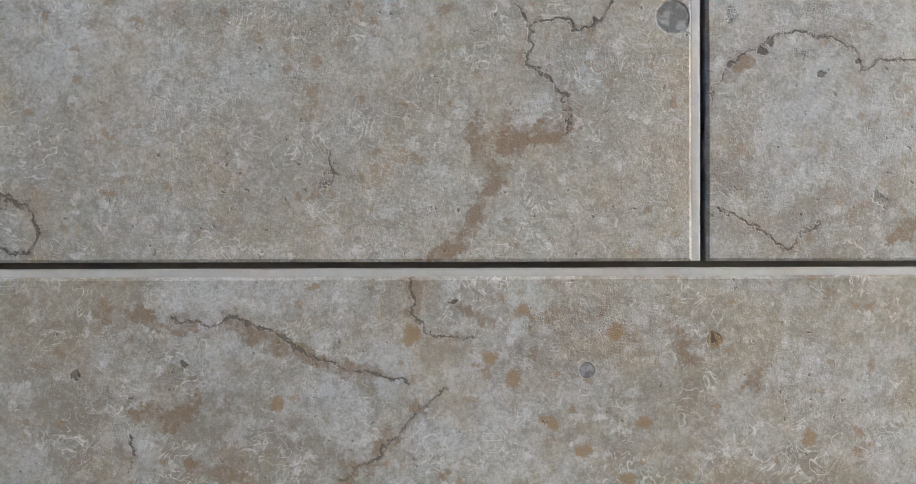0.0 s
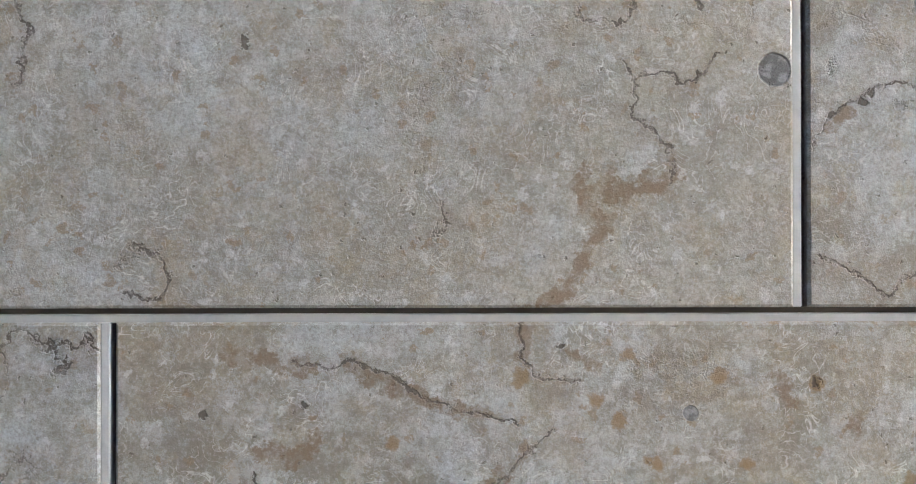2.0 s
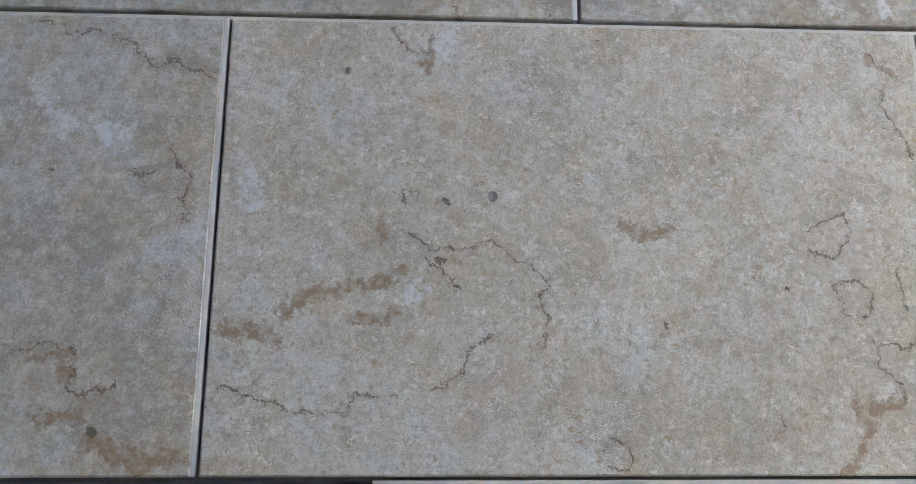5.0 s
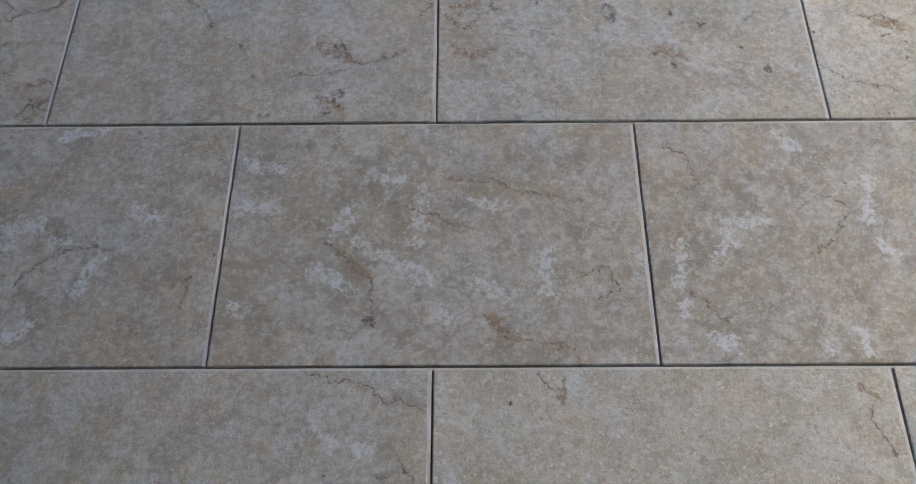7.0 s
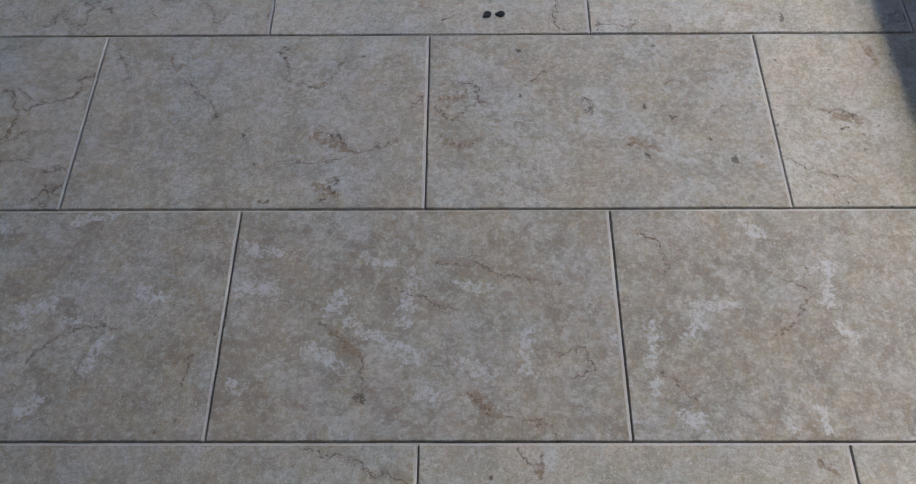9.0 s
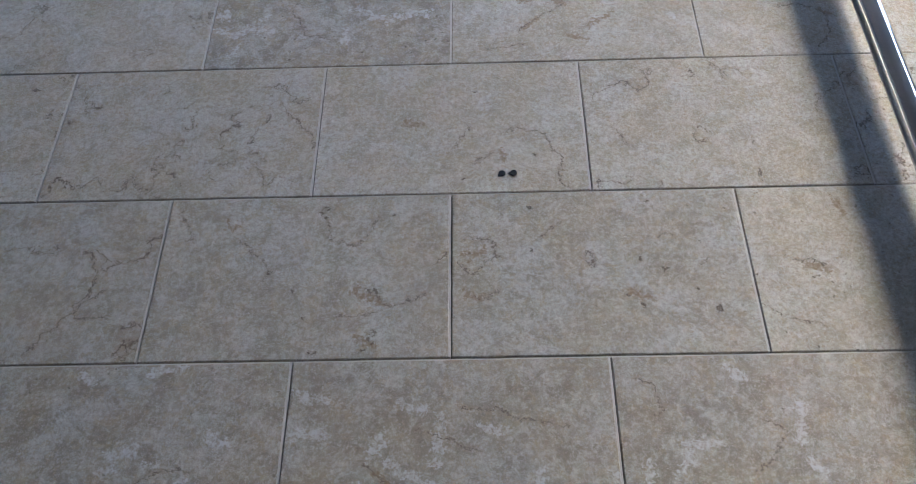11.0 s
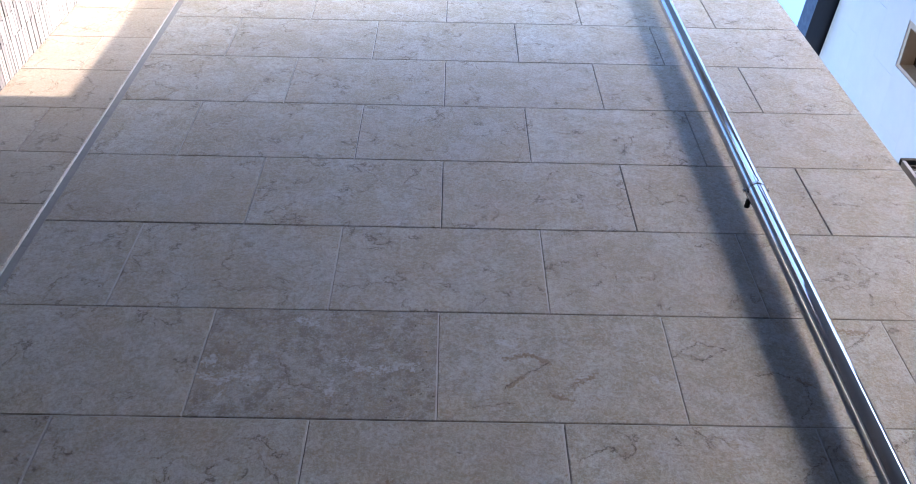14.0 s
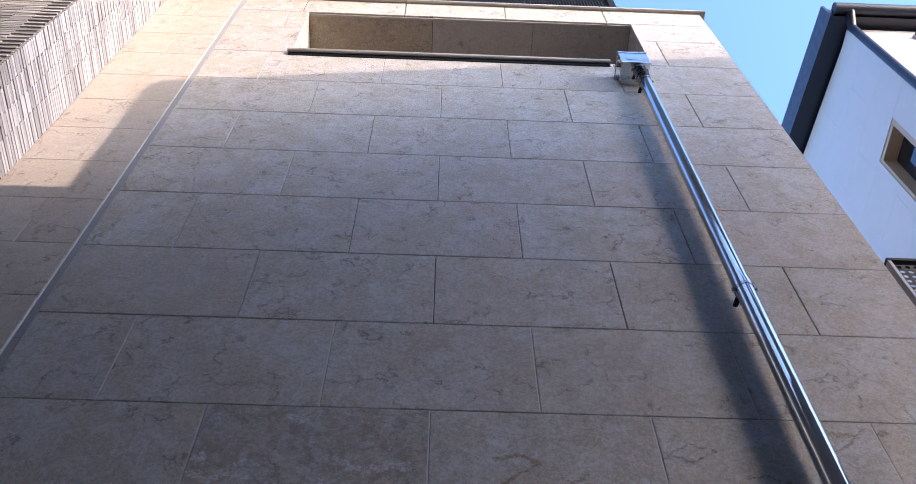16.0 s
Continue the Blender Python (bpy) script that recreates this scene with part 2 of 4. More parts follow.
def plain(name, color, rough, var=0.15, scale=8.0, bump=0.0, metal=0.0, fine=120.0):
    n = Nodes(name)
    p = n.coords()
    dark = tuple(c * (1 - var) for c in color)
    col = n.mix(n.noise(p, scale, 6.0, 0.65), color, dark)
    col = n.mix(n.ramp(n.noise(p, fine, 3.0, 0.7), 0.4, 0.75, 0.0, 0.5), col, dark)
    h = n.noise(p, fine, 3.0, 0.7) if bump else None
    r = n.ramp(n.noise(p, scale * 2, 4.0), 0.3, 0.7, max(rough - 0.06, 0.02), min(rough + 0.06, 1.0))
    return n.finish(col, r, h, bump or 0.001, 0.6, metal)


STONE = limestone("jura_limestone")
# marks of single slabs: seams, stains, pale patches and pits, as x, z on the wall
MIDDLE_SEAMS = [[(-0.433, 1.524), (-0.346, 1.497), (-0.287, 1.489), (-0.274, 1.515), (-0.228, 1.509)], [(-0.188, 1.52), (-0.154, 1.539), (-0.15, 1.567), (-0.12, 1.586)], [(-0.216, 1.705), (-0.188, 1.69), (-0.146, 1.686), (-0.121, 1.702), (-0.062, 1.659), (-0.05, 1.644), (-0.06, 1.623), (-0.05, 1.605), (-0.06, 1.567)], [(-0.195, 1.679), (-0.153, 1.64)], [(-0.242, 1.985), (-0.219, 1.956), (-0.193, 1.952), (-0.185, 1.982)], [(0.387, 1.957), (0.407, 1.932), (0.393, 1.89), (0.424, 1.813)], [(0.272, 1.714), (0.297, 1.733), (0.32, 1.741), (0.327, 1.715), (0.305, 1.684), (0.273, 1.69)]]
MIDDLE_LOOPS = [[(0.336, 1.585), (0.342, 1.574), (0.34, 1.554), (0.353, 1.537), (0.362, 1.527), (0.362, 1.503)], [(0.342, 1.574), (0.358, 1.576), (0.371, 1.569), (0.388, 1.576), (0.395, 1.589)], [(0.297, 1.647), (0.33, 1.655), (0.343, 1.64), (0.33, 1.611), (0.304, 1.615), (0.297, 1.647)], [(0.008, 1.453), (0.022, 1.465), (0.041, 1.45), (0.034, 1.431), (0.014, 1.434)], [(0.211, 1.468), (0.217, 1.477), (0.216, 1.491)], [(-0.224, 1.745), (-0.224, 1.761), (-0.208, 1.759), (-0.211, 1.744)], [(0.38, 1.67), (0.383, 1.619)]]
MIDDLE_STAINS = [[(-0.431, 1.589), (-0.397, 1.593), (-0.37, 1.579)], [(-0.365, 1.607), (-0.339, 1.635), (-0.257, 1.646), (-0.223, 1.661)], [(-0.283, 1.604), (-0.249, 1.604), (-0.229, 1.615)], [(0.044, 1.72), (0.068, 1.71), (0.101, 1.718)], [(-0.193, 1.956), (-0.19, 1.931)], [(0.36, 1.51), (0.34, 1.497), (0.303, 1.505), (0.321, 1.475), (0.31, 1.457), (0.299, 1.446), (0.281, 1.426)], [(-0.252, 1.719), (-0.248, 1.701)], [(0.386, 1.953), (0.411, 1.932)]]
MIDDLE_PALES = [[(-0.417, 1.811), (-0.406, 1.743)], [(-0.202, 1.65), (-0.216, 1.629)], [(-0.174, 1.948), (-0.17, 1.978)]]
MIDDLE_PITS = [(-0.171, 1.752), (-0.296, 1.923), (0.238, 1.646), (0.088, 1.599), (0.41, 1.422), (-0.181, 1.676), (-0.157, 1.642)]
EAST_SEAMS = [[(0.457, 1.529), (0.468, 1.549), (0.489, 1.559), (0.506, 1.57), (0.527, 1.57), (0.55, 1.561), (0.557, 1.546), (0.569, 1.552), (0.591, 1.554)], [(0.462, 1.457), (0.477, 1.447), (0.492, 1.442), (0.504, 1.431), (0.527, 1.447)]]
EAST_STAINS = [[(0.47, 1.542), (0.481, 1.551)], [(0.576, 1.434), (0.591, 1.449)]]
EAST_PITS = [(0.491, 1.558), (0.53, 1.544), (0.553, 1.552)]
LOW_SEAMS = [[(0.122, 1.39), (0.144, 1.385), (0.158, 1.39), (0.176, 1.384), (0.194, 1.373), (0.23, 1.355), (0.266, 1.351)], [(0.29, 1.345), (0.266, 1.327), (0.248, 1.304), (0.223, 1.287)], [(0.095, 1.317), (0.095, 1.299)], [(0.266, 1.413), (0.267, 1.391), (0.281, 1.38), (0.306, 1.376)]]
LOW_STAINS = [[(0.096, 1.329), (0.112, 1.334), (0.122, 1.322), (0.135, 1.338)], [(0.158, 1.389), (0.187, 1.373)], [(0.201, 1.37), (0.226, 1.355), (0.248, 1.355)], [(0.268, 1.327), (0.244, 1.302), (0.226, 1.287)], [(0.268, 1.413), (0.266, 1.393)], [(0.073, 1.399), (0.108, 1.392), (0.133, 1.385)], [(0.303, 1.396), (0.317, 1.389)], [(0.432, 1.383), (0.443, 1.364)], [(0.487, 1.353), (0.485, 1.344)], [(0.133, 1.298), (0.165, 1.29)]]
LOW_OCHRES = [(0.268, 1.379), (0.332, 1.351), (0.46, 1.375), (0.395, 1.38), (0.316, 1.365), (0.404, 1.289), (0.376, 1.305), (0.522, 1.313), (0.338, 1.394), (0.354, 1.325), (0.415, 1.322), (0.185, 1.337)]
LOW_PITS = [(0.128, 1.362), (0.294, 1.401), (0.064, 1.356), (0.46, 1.376)]
WEST_SEAMS = [[(-0.684, 1.986), (-0.639, 1.966), (-0.618, 1.975), (-0.572, 1.956), (-0.541, 1.928), (-0.512, 1.932), (-0.46, 1.909)], [(-0.652, 1.571), (-0.628, 1.581), (-0.593, 1.561), (-0.593, 1.531), (-0.581, 1.512), (-0.549, 1.521), (-0.541, 1.538)], [(-0.563, 1.786), (-0.528, 1.783)], [(-0.509, 1.81), (-0.486, 1.779), (-0.496, 1.742), (-0.481, 1.72)]]
WEST_STAINS = [[(-0.632, 1.564), (-0.613, 1.564), (-0.594, 1.544)], [(-0.562, 1.454), (-0.503, 1.435), (-0.459, 1.441)], [(-0.63, 1.492), (-0.587, 1.486)]]
WEST_PALES = [[(-0.672, 1.885), (-0.639, 1.846), (-0.574, 1.832)]]
WEST_PITS = [(-0.562, 1.469), (-0.652, 1.783)]
FROSTED_PALES = [[(-0.876, 2.498), (-0.784, 2.464)], [(-0.869, 2.371), (-0.79, 2.377)], [(-0.641, 2.375), (-0.635, 2.337), (-0.667, 2.314)], [(-0.613, 2.288), (-0.547, 2.247), (-0.463, 2.195)], [(-0.479, 2.419), (-0.49, 2.289)], [(-0.366, 2.39), (-0.3, 2.377)], [(-0.208, 2.256), (-0.213, 2.164)], [(-0.356, 2.18), (-0.294, 2.165)], [(-0.581, 2.46), (-0.526, 2.443)], [(-0.438, 2.112), (-0.431, 2.103)], [(-0.62, 2.177), (-0.699, 2.22)], [(-0.029, 2.253), (-0.013, 2.224)], [(-0.869, 2.139), (-0.842, 2.125)]]
FROSTED_SEAMS = [[(-0.678, 2.292), (-0.651, 2.263), (-0.57, 2.176), (-0.58, 2.108)], [(-0.345, 2.118), (-0.297, 2.064), (-0.165, 2.036), (-0.156, 1.998)], [(-0.142, 2.198), (-0.089, 2.225), (-0.069, 2.169), (-0.121, 2.142)], [(-0.419, 2.441), (-0.325, 2.44), (-0.259, 2.407), (-0.128, 2.39)], [(-0.538, 2.381), (-0.445, 2.349), (-0.367, 2.317)]]
FROSTED_STAINS = [[(-0.333, 2.111), (-0.297, 2.071)], [(-0.651, 2.263), (-0.583, 2.197)]]
FROSTED_PITS = [(-0.582, 2.105), (-0.573, 2.102)]
FROSTED_EAST_PALES = [[(0.07, 2.281), (0.063, 2.181)], [(0.179, 2.331), (0.27, 2.334)], [(0.145, 2.251), (0.187, 2.294)], [(0.494, 2.442), (0.483, 2.334)], [(0.064, 2.133), (0.065, 2.123)], [(0.114, 2.052), (0.155, 2.048)], [(0.338, 2.043), (0.339, 2.035)], [(0.407, 2.075), (0.411, 2.036)], [(0.316, 2.559), (0.357, 2.525)], [(0.489, 2.275), (0.52, 2.245)]]
FROSTED_EAST_SEAMS = [[(0.06, 2.53), (0.111, 2.505), (0.128, 2.432), (0.1, 2.417)], [(0.399, 2.396), (0.445, 2.365), (0.403, 2.291), (0.344, 2.248)], [(0.08, 2.167), (0.134, 2.112), (0.155, 2.085)]]
FROSTED_EAST_PITS = [(0.458, 2.43)]
FROSTED_WEST_PALES = [[(-1.491, 2.562), (-1.465, 2.541)], [(-1.364, 2.318), (-1.301, 2.335)], [(-1.38, 2.273), (-1.357, 2.288)], [(-1.195, 2.164), (-1.158, 2.241)], [(-1.296, 2.569), (-1.207, 2.584)], [(-1.306, 2.07), (-1.275, 2.096)], [(-1.109, 2.375), (-1.051, 2.343)], [(-1.265, 2.286), (-1.24, 2.293)]]
FROSTED_WEST_SEAMS = [[(-1.321, 2.186), (-1.272, 2.257), (-1.173, 2.285), (-1.131, 2.27)], [(-0.988, 2.182), (-0.954, 2.209), (-0.97, 2.14)]]
PITTED_WEST_SEAMS = [[(-1.313, 3.144), (-1.259, 3.053), (-1.273, 3.031)], [(-0.838, 3.113), (-0.82, 3.024), (-0.729, 3.001), (-0.681, 3.111)], [(-0.469, 2.959), (-0.504, 2.914)], [(-0.7, 2.836), (-0.628, 2.776), (-0.527, 2.814)], [(-1.109, 3.029), (-1.004, 2.921), (-1.016, 2.88)], [(-0.794, 2.74), (-0.661, 2.757)]]
PITTED_WEST_PITS = [(-0.841, 3.147), (-0.841, 3.113), (-0.696, 2.84), (-0.675, 2.835), (-1.003, 2.911), (-0.841, 2.63), (-0.692, 2.673), (-0.679, 2.655), (-0.699, 2.628), (-0.887, 2.741), (-0.858, 3.132), (-0.631, 3.121), (-0.67, 2.692), (-0.924, 2.839)]
PITTED_WEST_STAINS = [[(-0.734, 2.836), (-0.645, 2.786)], [(-0.722, 2.683), (-0.67, 2.646)], [(-1.159, 3.107), (-1.126, 3.073)]]
PITTED_EAST_SEAMS = [[(-0.407, 3.018), (-0.318, 3.016), (-0.302, 2.952), (-0.39, 2.892), (-0.425, 2.933)], [(-0.391, 2.812), (-0.34, 2.792), (-0.314, 2.83)], [(-0.057, 2.938), (-0.02, 2.959), (-0.01, 2.917), (-0.049, 2.928)], [(-0.175, 3.014), (-0.119, 3.057), (-0.108, 3.079)], [(0.18, 3.009), (0.209, 3.03), (0.242, 3.008)], [(0.303, 2.902), (0.341, 2.922)]]
PITTED_EAST_PITS = [(-0.196, 3.13), (-0.016, 2.911), (0.125, 2.925), (0.176, 3.153), (0.198, 2.893), (0.331, 2.75), (0.281, 2.822), (0.076, 2.805), (0.113, 2.766), (-0.023, 2.927), (-0.204, 2.972)]
PITTED_EAST_STAINS = [[(-0.407, 2.954), (-0.337, 2.974)], [(0.087, 2.825), (0.132, 2.785)], [(-0.408, 2.812), (-0.357, 2.802)]]
PITTED_END_SEAMS = [[(0.583, 2.918), (0.635, 2.918), (0.681, 2.896)], [(0.463, 2.762), (0.504, 2.723), (0.626, 2.684)]]
PITTED_END_PITS = [(0.646, 2.907), (0.664, 2.897), (0.674, 2.836), (0.627, 2.853)]
PITTED_END_STAINS = [[(0.745, 3.143), (0.775, 3.087)], [(0.612, 2.898), (0.678, 2.886)]]
LOOPED_SEAMS = [[(-0.278, 3.455), (-0.228, 3.481), (-0.131, 3.452), (-0.116, 3.388), (-0.081, 3.337), (-0.105, 3.264), (-0.071, 3.215)], [(-0.31, 3.379), (-0.387, 3.318)], [(-0.445, 3.394), (-0.386, 3.497)]]
LOOPED_PITS = [(-0.375, 3.656), (-0.179, 3.359), (-0.41, 3.264)]
LOOPED_STAINS = [[(-0.29, 3.391), (-0.282, 3.341)], [(-0.606, 3.528), (-0.545, 3.5)]]
VEINED_PALES = [[(-1.32, 4.013), (-1.26, 3.985), (-1.201, 4.029), (-1.13, 3.998)], [(-1.021, 4.322), (-0.939, 4.32)], [(-0.807, 4.106), (-0.715, 4.053), (-0.538, 4.082)], [(-0.843, 3.991), (-0.844, 3.943)], [(-1.248, 3.906), (-1.241, 3.89)], [(-1.163, 4.075), (-1.143, 4.098)], [(-1.313, 4.102), (-1.298, 4.078)]]
VEINED_SEAMS = [[(-1.055, 4.112), (-0.996, 3.979), (-0.905, 3.945)]]
BLOTCHED_SEAMS = [[(-0.209, 3.959), (-0.164, 4.007), (-0.024, 4.119)], [(-0.32, 3.868), (-0.169, 3.895)]]
BLOTCHED_STAINS = [[(-0.203, 4.124), (-0.112, 4.156), (-0.025, 4.112)], [(-0.187, 3.975), (-0.141, 4.022)], [(0.053, 3.985), (0.147, 4.048)], [(-0.037, 3.939), (0.047, 3.922)]]
BLOTCHED_PALES = [[(-0.222, 4.228), (-0.154, 4.209)], [(0.364, 4.036), (0.367, 4.026)]]
CRAZED_SEAMS = [[(0.46, 4.158), (0.565, 4.242), (0.671, 4.204), (0.569, 4.138), (0.474, 4.174)], [(0.753, 4.065), (0.855, 4.079), (0.926, 4.012), (0.923, 3.916), (0.872, 3.84)], [(1.095, 4.192), (1.215, 4.26), (1.315, 4.366)]]
CRAZED_STAINS = [[(0.913, 4.045), (0.937, 4.011)], [(1.145, 4.334), (1.276, 4.312)]]
GREY = dict(warm=(0.43, 0.395, 0.33), grey=(0.50, 0.505, 0.495), shelly=0.7, soft=1.1, mottle=0.74, holes=0.80, crisp=0.34)
BROWN = dict(warm=(0.365, 0.325, 0.265), grey=(0.47, 0.46, 0.44), shelly=0.7, soft=1.1, mottle=0.70, crisp=0.36)
MARKED = {
    (0, 0): limestone("limestone_middle", (0.48, 0.44, 0.36), (0.55, 0.54, 0.50), shelly=1.4, crisp=0.16, seams=MIDDLE_SEAMS + MIDDLE_LOOPS, stains=MIDDLE_STAINS, pales=MIDDLE_PALES, pits=MIDDLE_PITS, pitted=0.2,
                      plugs=[(0.433, 1.579, 0.0115), (-0.115, 1.757, 0.0072)]),
    (0, 2): limestone("limestone_east", (0.41, 0.37, 0.305), (0.48, 0.47, 0.44), crisp=0.3, seams=EAST_SEAMS, stains=EAST_STAINS, pits=EAST_PITS, pitted=0.5, girth=0.004),
    (0, -2): limestone("limestone_west", **GREY, seams=WEST_SEAMS, stains=WEST_STAINS, pales=WEST_PALES, pits=WEST_PITS, pitted=0.3, girth=0.008),
    (-1, 1): limestone("limestone_low", (0.42, 0.365, 0.275), (0.53, 0.515, 0.475), shelly=1.5, mottle=0.70, crisp=0.34, seams=LOW_SEAMS, stains=LOW_STAINS,
                       ochres=LOW_OCHRES, pits=LOW_PITS, pitted=0.3, plugs=[(0.378, 1.356, 0.0055)], girth=0.0042),
    (1, -1): limestone("limestone_frosted", **BROWN, seams=FROSTED_SEAMS, stains=FROSTED_STAINS, pales=FROSTED_PALES, pits=FROSTED_PITS, patch=0.3, girth=0.009),
    (1, 1): limestone("limestone_frosted_east", **BROWN, seams=FROSTED_EAST_SEAMS, pales=FROSTED_EAST_PALES, pits=FROSTED_EAST_PITS, patch=0.3, girth=0.009),
    (1, -3): limestone("limestone_frosted_west", **BROWN, seams=FROSTED_WEST_SEAMS, pales=FROSTED_WEST_PALES, patch=0.3, girth=0.009),
    (2, -2): limestone("limestone_pitted_west", **GREY, seams=PITTED_WEST_SEAMS, stains=PITTED_WEST_STAINS, pits=PITTED_WEST_PITS, girth=0.010),
    (2, 0): limestone("limestone_pitted_east", **GREY, seams=PITTED_EAST_SEAMS, stains=PITTED_EAST_STAINS, pits=PITTED_EAST_PITS, girth=0.010),
    (2, 2): limestone("limestone_pitted_end", seams=PITTED_END_SEAMS, stains=PITTED_END_STAINS, pits=PITTED_END_PITS, girth=0.008),
    (3, -1): limestone("limestone_looped", seams=LOOPED_SEAMS, stains=LOOPED_STAINS, pits=LOOPED_PITS, girth=0.010),
    (4, -2): limestone("limestone_veined", **BROWN, seams=VEINED_SEAMS, pales=VEINED_PALES, girth=0.011),
    (4, 0): limestone("limestone_blotched", seams=BLOTCHED_SEAMS, stains=BLOTCHED_STAINS, pales=BLOTCHED_PALES, girth=0.008),
    (4, 2): limestone("limestone_crazed", seams=CRAZED_SEAMS, stains=CRAZED_STAINS, girth=0.010, pitted=0.4),
}
STONE_PATCHED = limestone("jura_limestone_patched", **BROWN, patch=0.55)
STONE_UPPER = limestone("jura_limestone_even", mottle=0.76, crisp=0.3, pitted=0.5, soft=0.65, shelly=0.8)
# honey tone puts the sunlit recess's warm bounce into the soffit stone
STONE_BOUNCE_WARM = limestone("bounce_warmed_limestone", (0.46, 0.36, 0.22), (0.52, 0.42, 0.28), (0.36, 0.24, 0.12), 0.4, shelly=0.6)
STONE_PITTED = limestone("jura_limestone_pitted", **GREY)
STONE_LEFT = limestone("honed_limestone", (0.53, 0.46, 0.36), (0.56, 0.51, 0.43), (0.42, 0.33, 0.23), 0.2, soft=0.45, crisp=0.15, shelly=0.5)
MORTAR = plain("grey_joint_mortar", (0.66, 0.64, 0.61), 0.9, 0.25, 30.0, 0.0006)
# joint backing, darkened to carry the shade that slab edges throw
SHADED_BED = plain("shaded_joint_bed", (0.15, 0.145, 0.14), 0.95, 0.3, 30.0)
STEEL = plain("polished_stainless_steel", (0.62, 0.63, 0.65), 0.07, 0.06, 6.0, 0.0, 1.0)
SILL_METAL = plain("pale_weathered_sill_metal", (0.50, 0.46, 0.40), 0.45, 0.2, 14.0, 0.0, 0.35)
STEEL_DULL = plain("brushed_stainless_steel", (0.50, 0.49, 0.47), 0.24, 0.12, 10.0, 0.0, 1.0)
BLACK = plain("black_powder_coat", (0.005, 0.005, 0.0055), 0.85, 0.3, 20.0)
DARK_METAL = plain("anthracite_sheet_metal", (0.007, 0.009, 0.020), 0.42, 0.25, 6.0)
ALU = plain("pale_anodised_aluminium", (0.24, 0.24, 0.25), 0.5, 0.1, 12.0, 0.0, 0.6)
TRIM = plain("pale_stone_edge", (0.37, 0.365, 0.355), 0.75, 0.2, 14.0, 0.0006)
CREAM = plain("pale_cream_stone", (0.52, 0.50, 0.485), 0.75, 0.12, 3.0, 0.0005)
RENDER = plain("grey_render", (0.30, 0.28, 0.25), 0.9, 0.2, 2.0, 0.002)
DARK_RENDER = plain("dark_grey_render", (0.13, 0.125, 0.12), 0.9, 0.2, 2.0, 0.002)
PAVING = plain("grey_paving", (0.36, 0.34, 0.31), 0.85, 0.3, 5.0, 0.002)
WOOD = plain("tan_window_frame", (0.42, 0.31, 0.20), 0.6, 0.25, 9.0, 0.0004)


def brick_material():
    n = Nodes("pale_grey_clinker_brick")
    p = n.coords()
    r = n.add("ShaderNodeObjectInfo").outputs["Random"]
    isl = n.add("ShaderNodeNewGeometry").outputs["Random Per Island"]
    pick = n.math("FRACT", n.math("ADD", n.math("MULTIPLY", r, 13.7), isl))
    col = n.mix(n.ramp(pick, 0.1, 0.9), (0.27, 0.265, 0.26), (0.50, 0.49, 0.475))
    col = n.mix(n.ramp(n.noise(p, 25.0, 5.0, 0.7), 0.35, 0.7, 0.0, 0.6), col, (0.33, 0.315, 0.30))
    return n.finish(col, 0.85, n.noise(p, 80.0, 4.0, 0.7), 0.002, 0.7)


BRICK = brick_material()
BRICK_JOINT = plain("pale_brick_mortar", (0.17, 0.165, 0.16), 0.95, 0.2, 30.0)


def glass_material():
    n = Nodes("dark_window_glass")
    n.bsdf.inputs["Specular IOR Level"].default_value = 0.8
    return n.finish((0.01, 0.012, 0.016), 0.04)


GLASS = glass_material()

# ---------------------------------------------------------------- mesh helpers


def mesh_of(bm, name, material, smooth=False):
    me = bpy.data.meshes.new(name)
    bmesh.ops.recalc_face_normals(bm, faces=bm.faces)
    bm.to_mesh(me)
    bm.free()
    me.materials.append(material)
    if smooth:
        for f in me.polygons:
            f.use_smooth = True
        me.set_sharp_from_angle(angle=radians(40))
    return me


def part(name, bm, material, parent=None, label="", smooth=False):
    ob = new(name, mesh_of(bm, name, material, smooth) if isinstance(bm, bmesh.types.BMesh) else bm)
    ob.parent = parent
    return tagged(ob, label)


def empty(name, place, label, category, group="", kind=""):
    ob = new(name)
    ob.location = place
    return tagged(ob, label, category, group, kind)


def box(bm, lo, hi, bevel=0.0):
    """Adds a box; bevel rounds its edges."""
    made = bmesh.ops.create_cube(bm, size=1.0)["verts"]
    for v in made:
        v.co = Vector([lo[i] if v.co[i] < 0 else hi[i] for i in range(3)])
    if bevel:
        edges = list({e for v in made for e in v.link_edges})
        bmesh.ops.bevel(bm, geom=edges, offset=bevel, segments=2, affect="EDGES", profile=0.5)
    return bm


def boxes(*spans, bevel=0.0):
    bm = bmesh.new()
    for lo, hi in spans:
        box(bm, lo, hi, bevel)
    return bm


def tube(bm, a, b, r, seg=24, caps=True):
    a, b = Vector(a), Vector(b)
    turn = (b - a).to_track_quat("Z", "Y").to_matrix().to_4x4()
    m = Matrix.Translation((a + b) / 2) @ turn
    bmesh.ops.create_cone(bm, cap_ends=caps, segments=seg, radius1=r, radius2=r, depth=(b - a).length, matrix=m)
    return bm


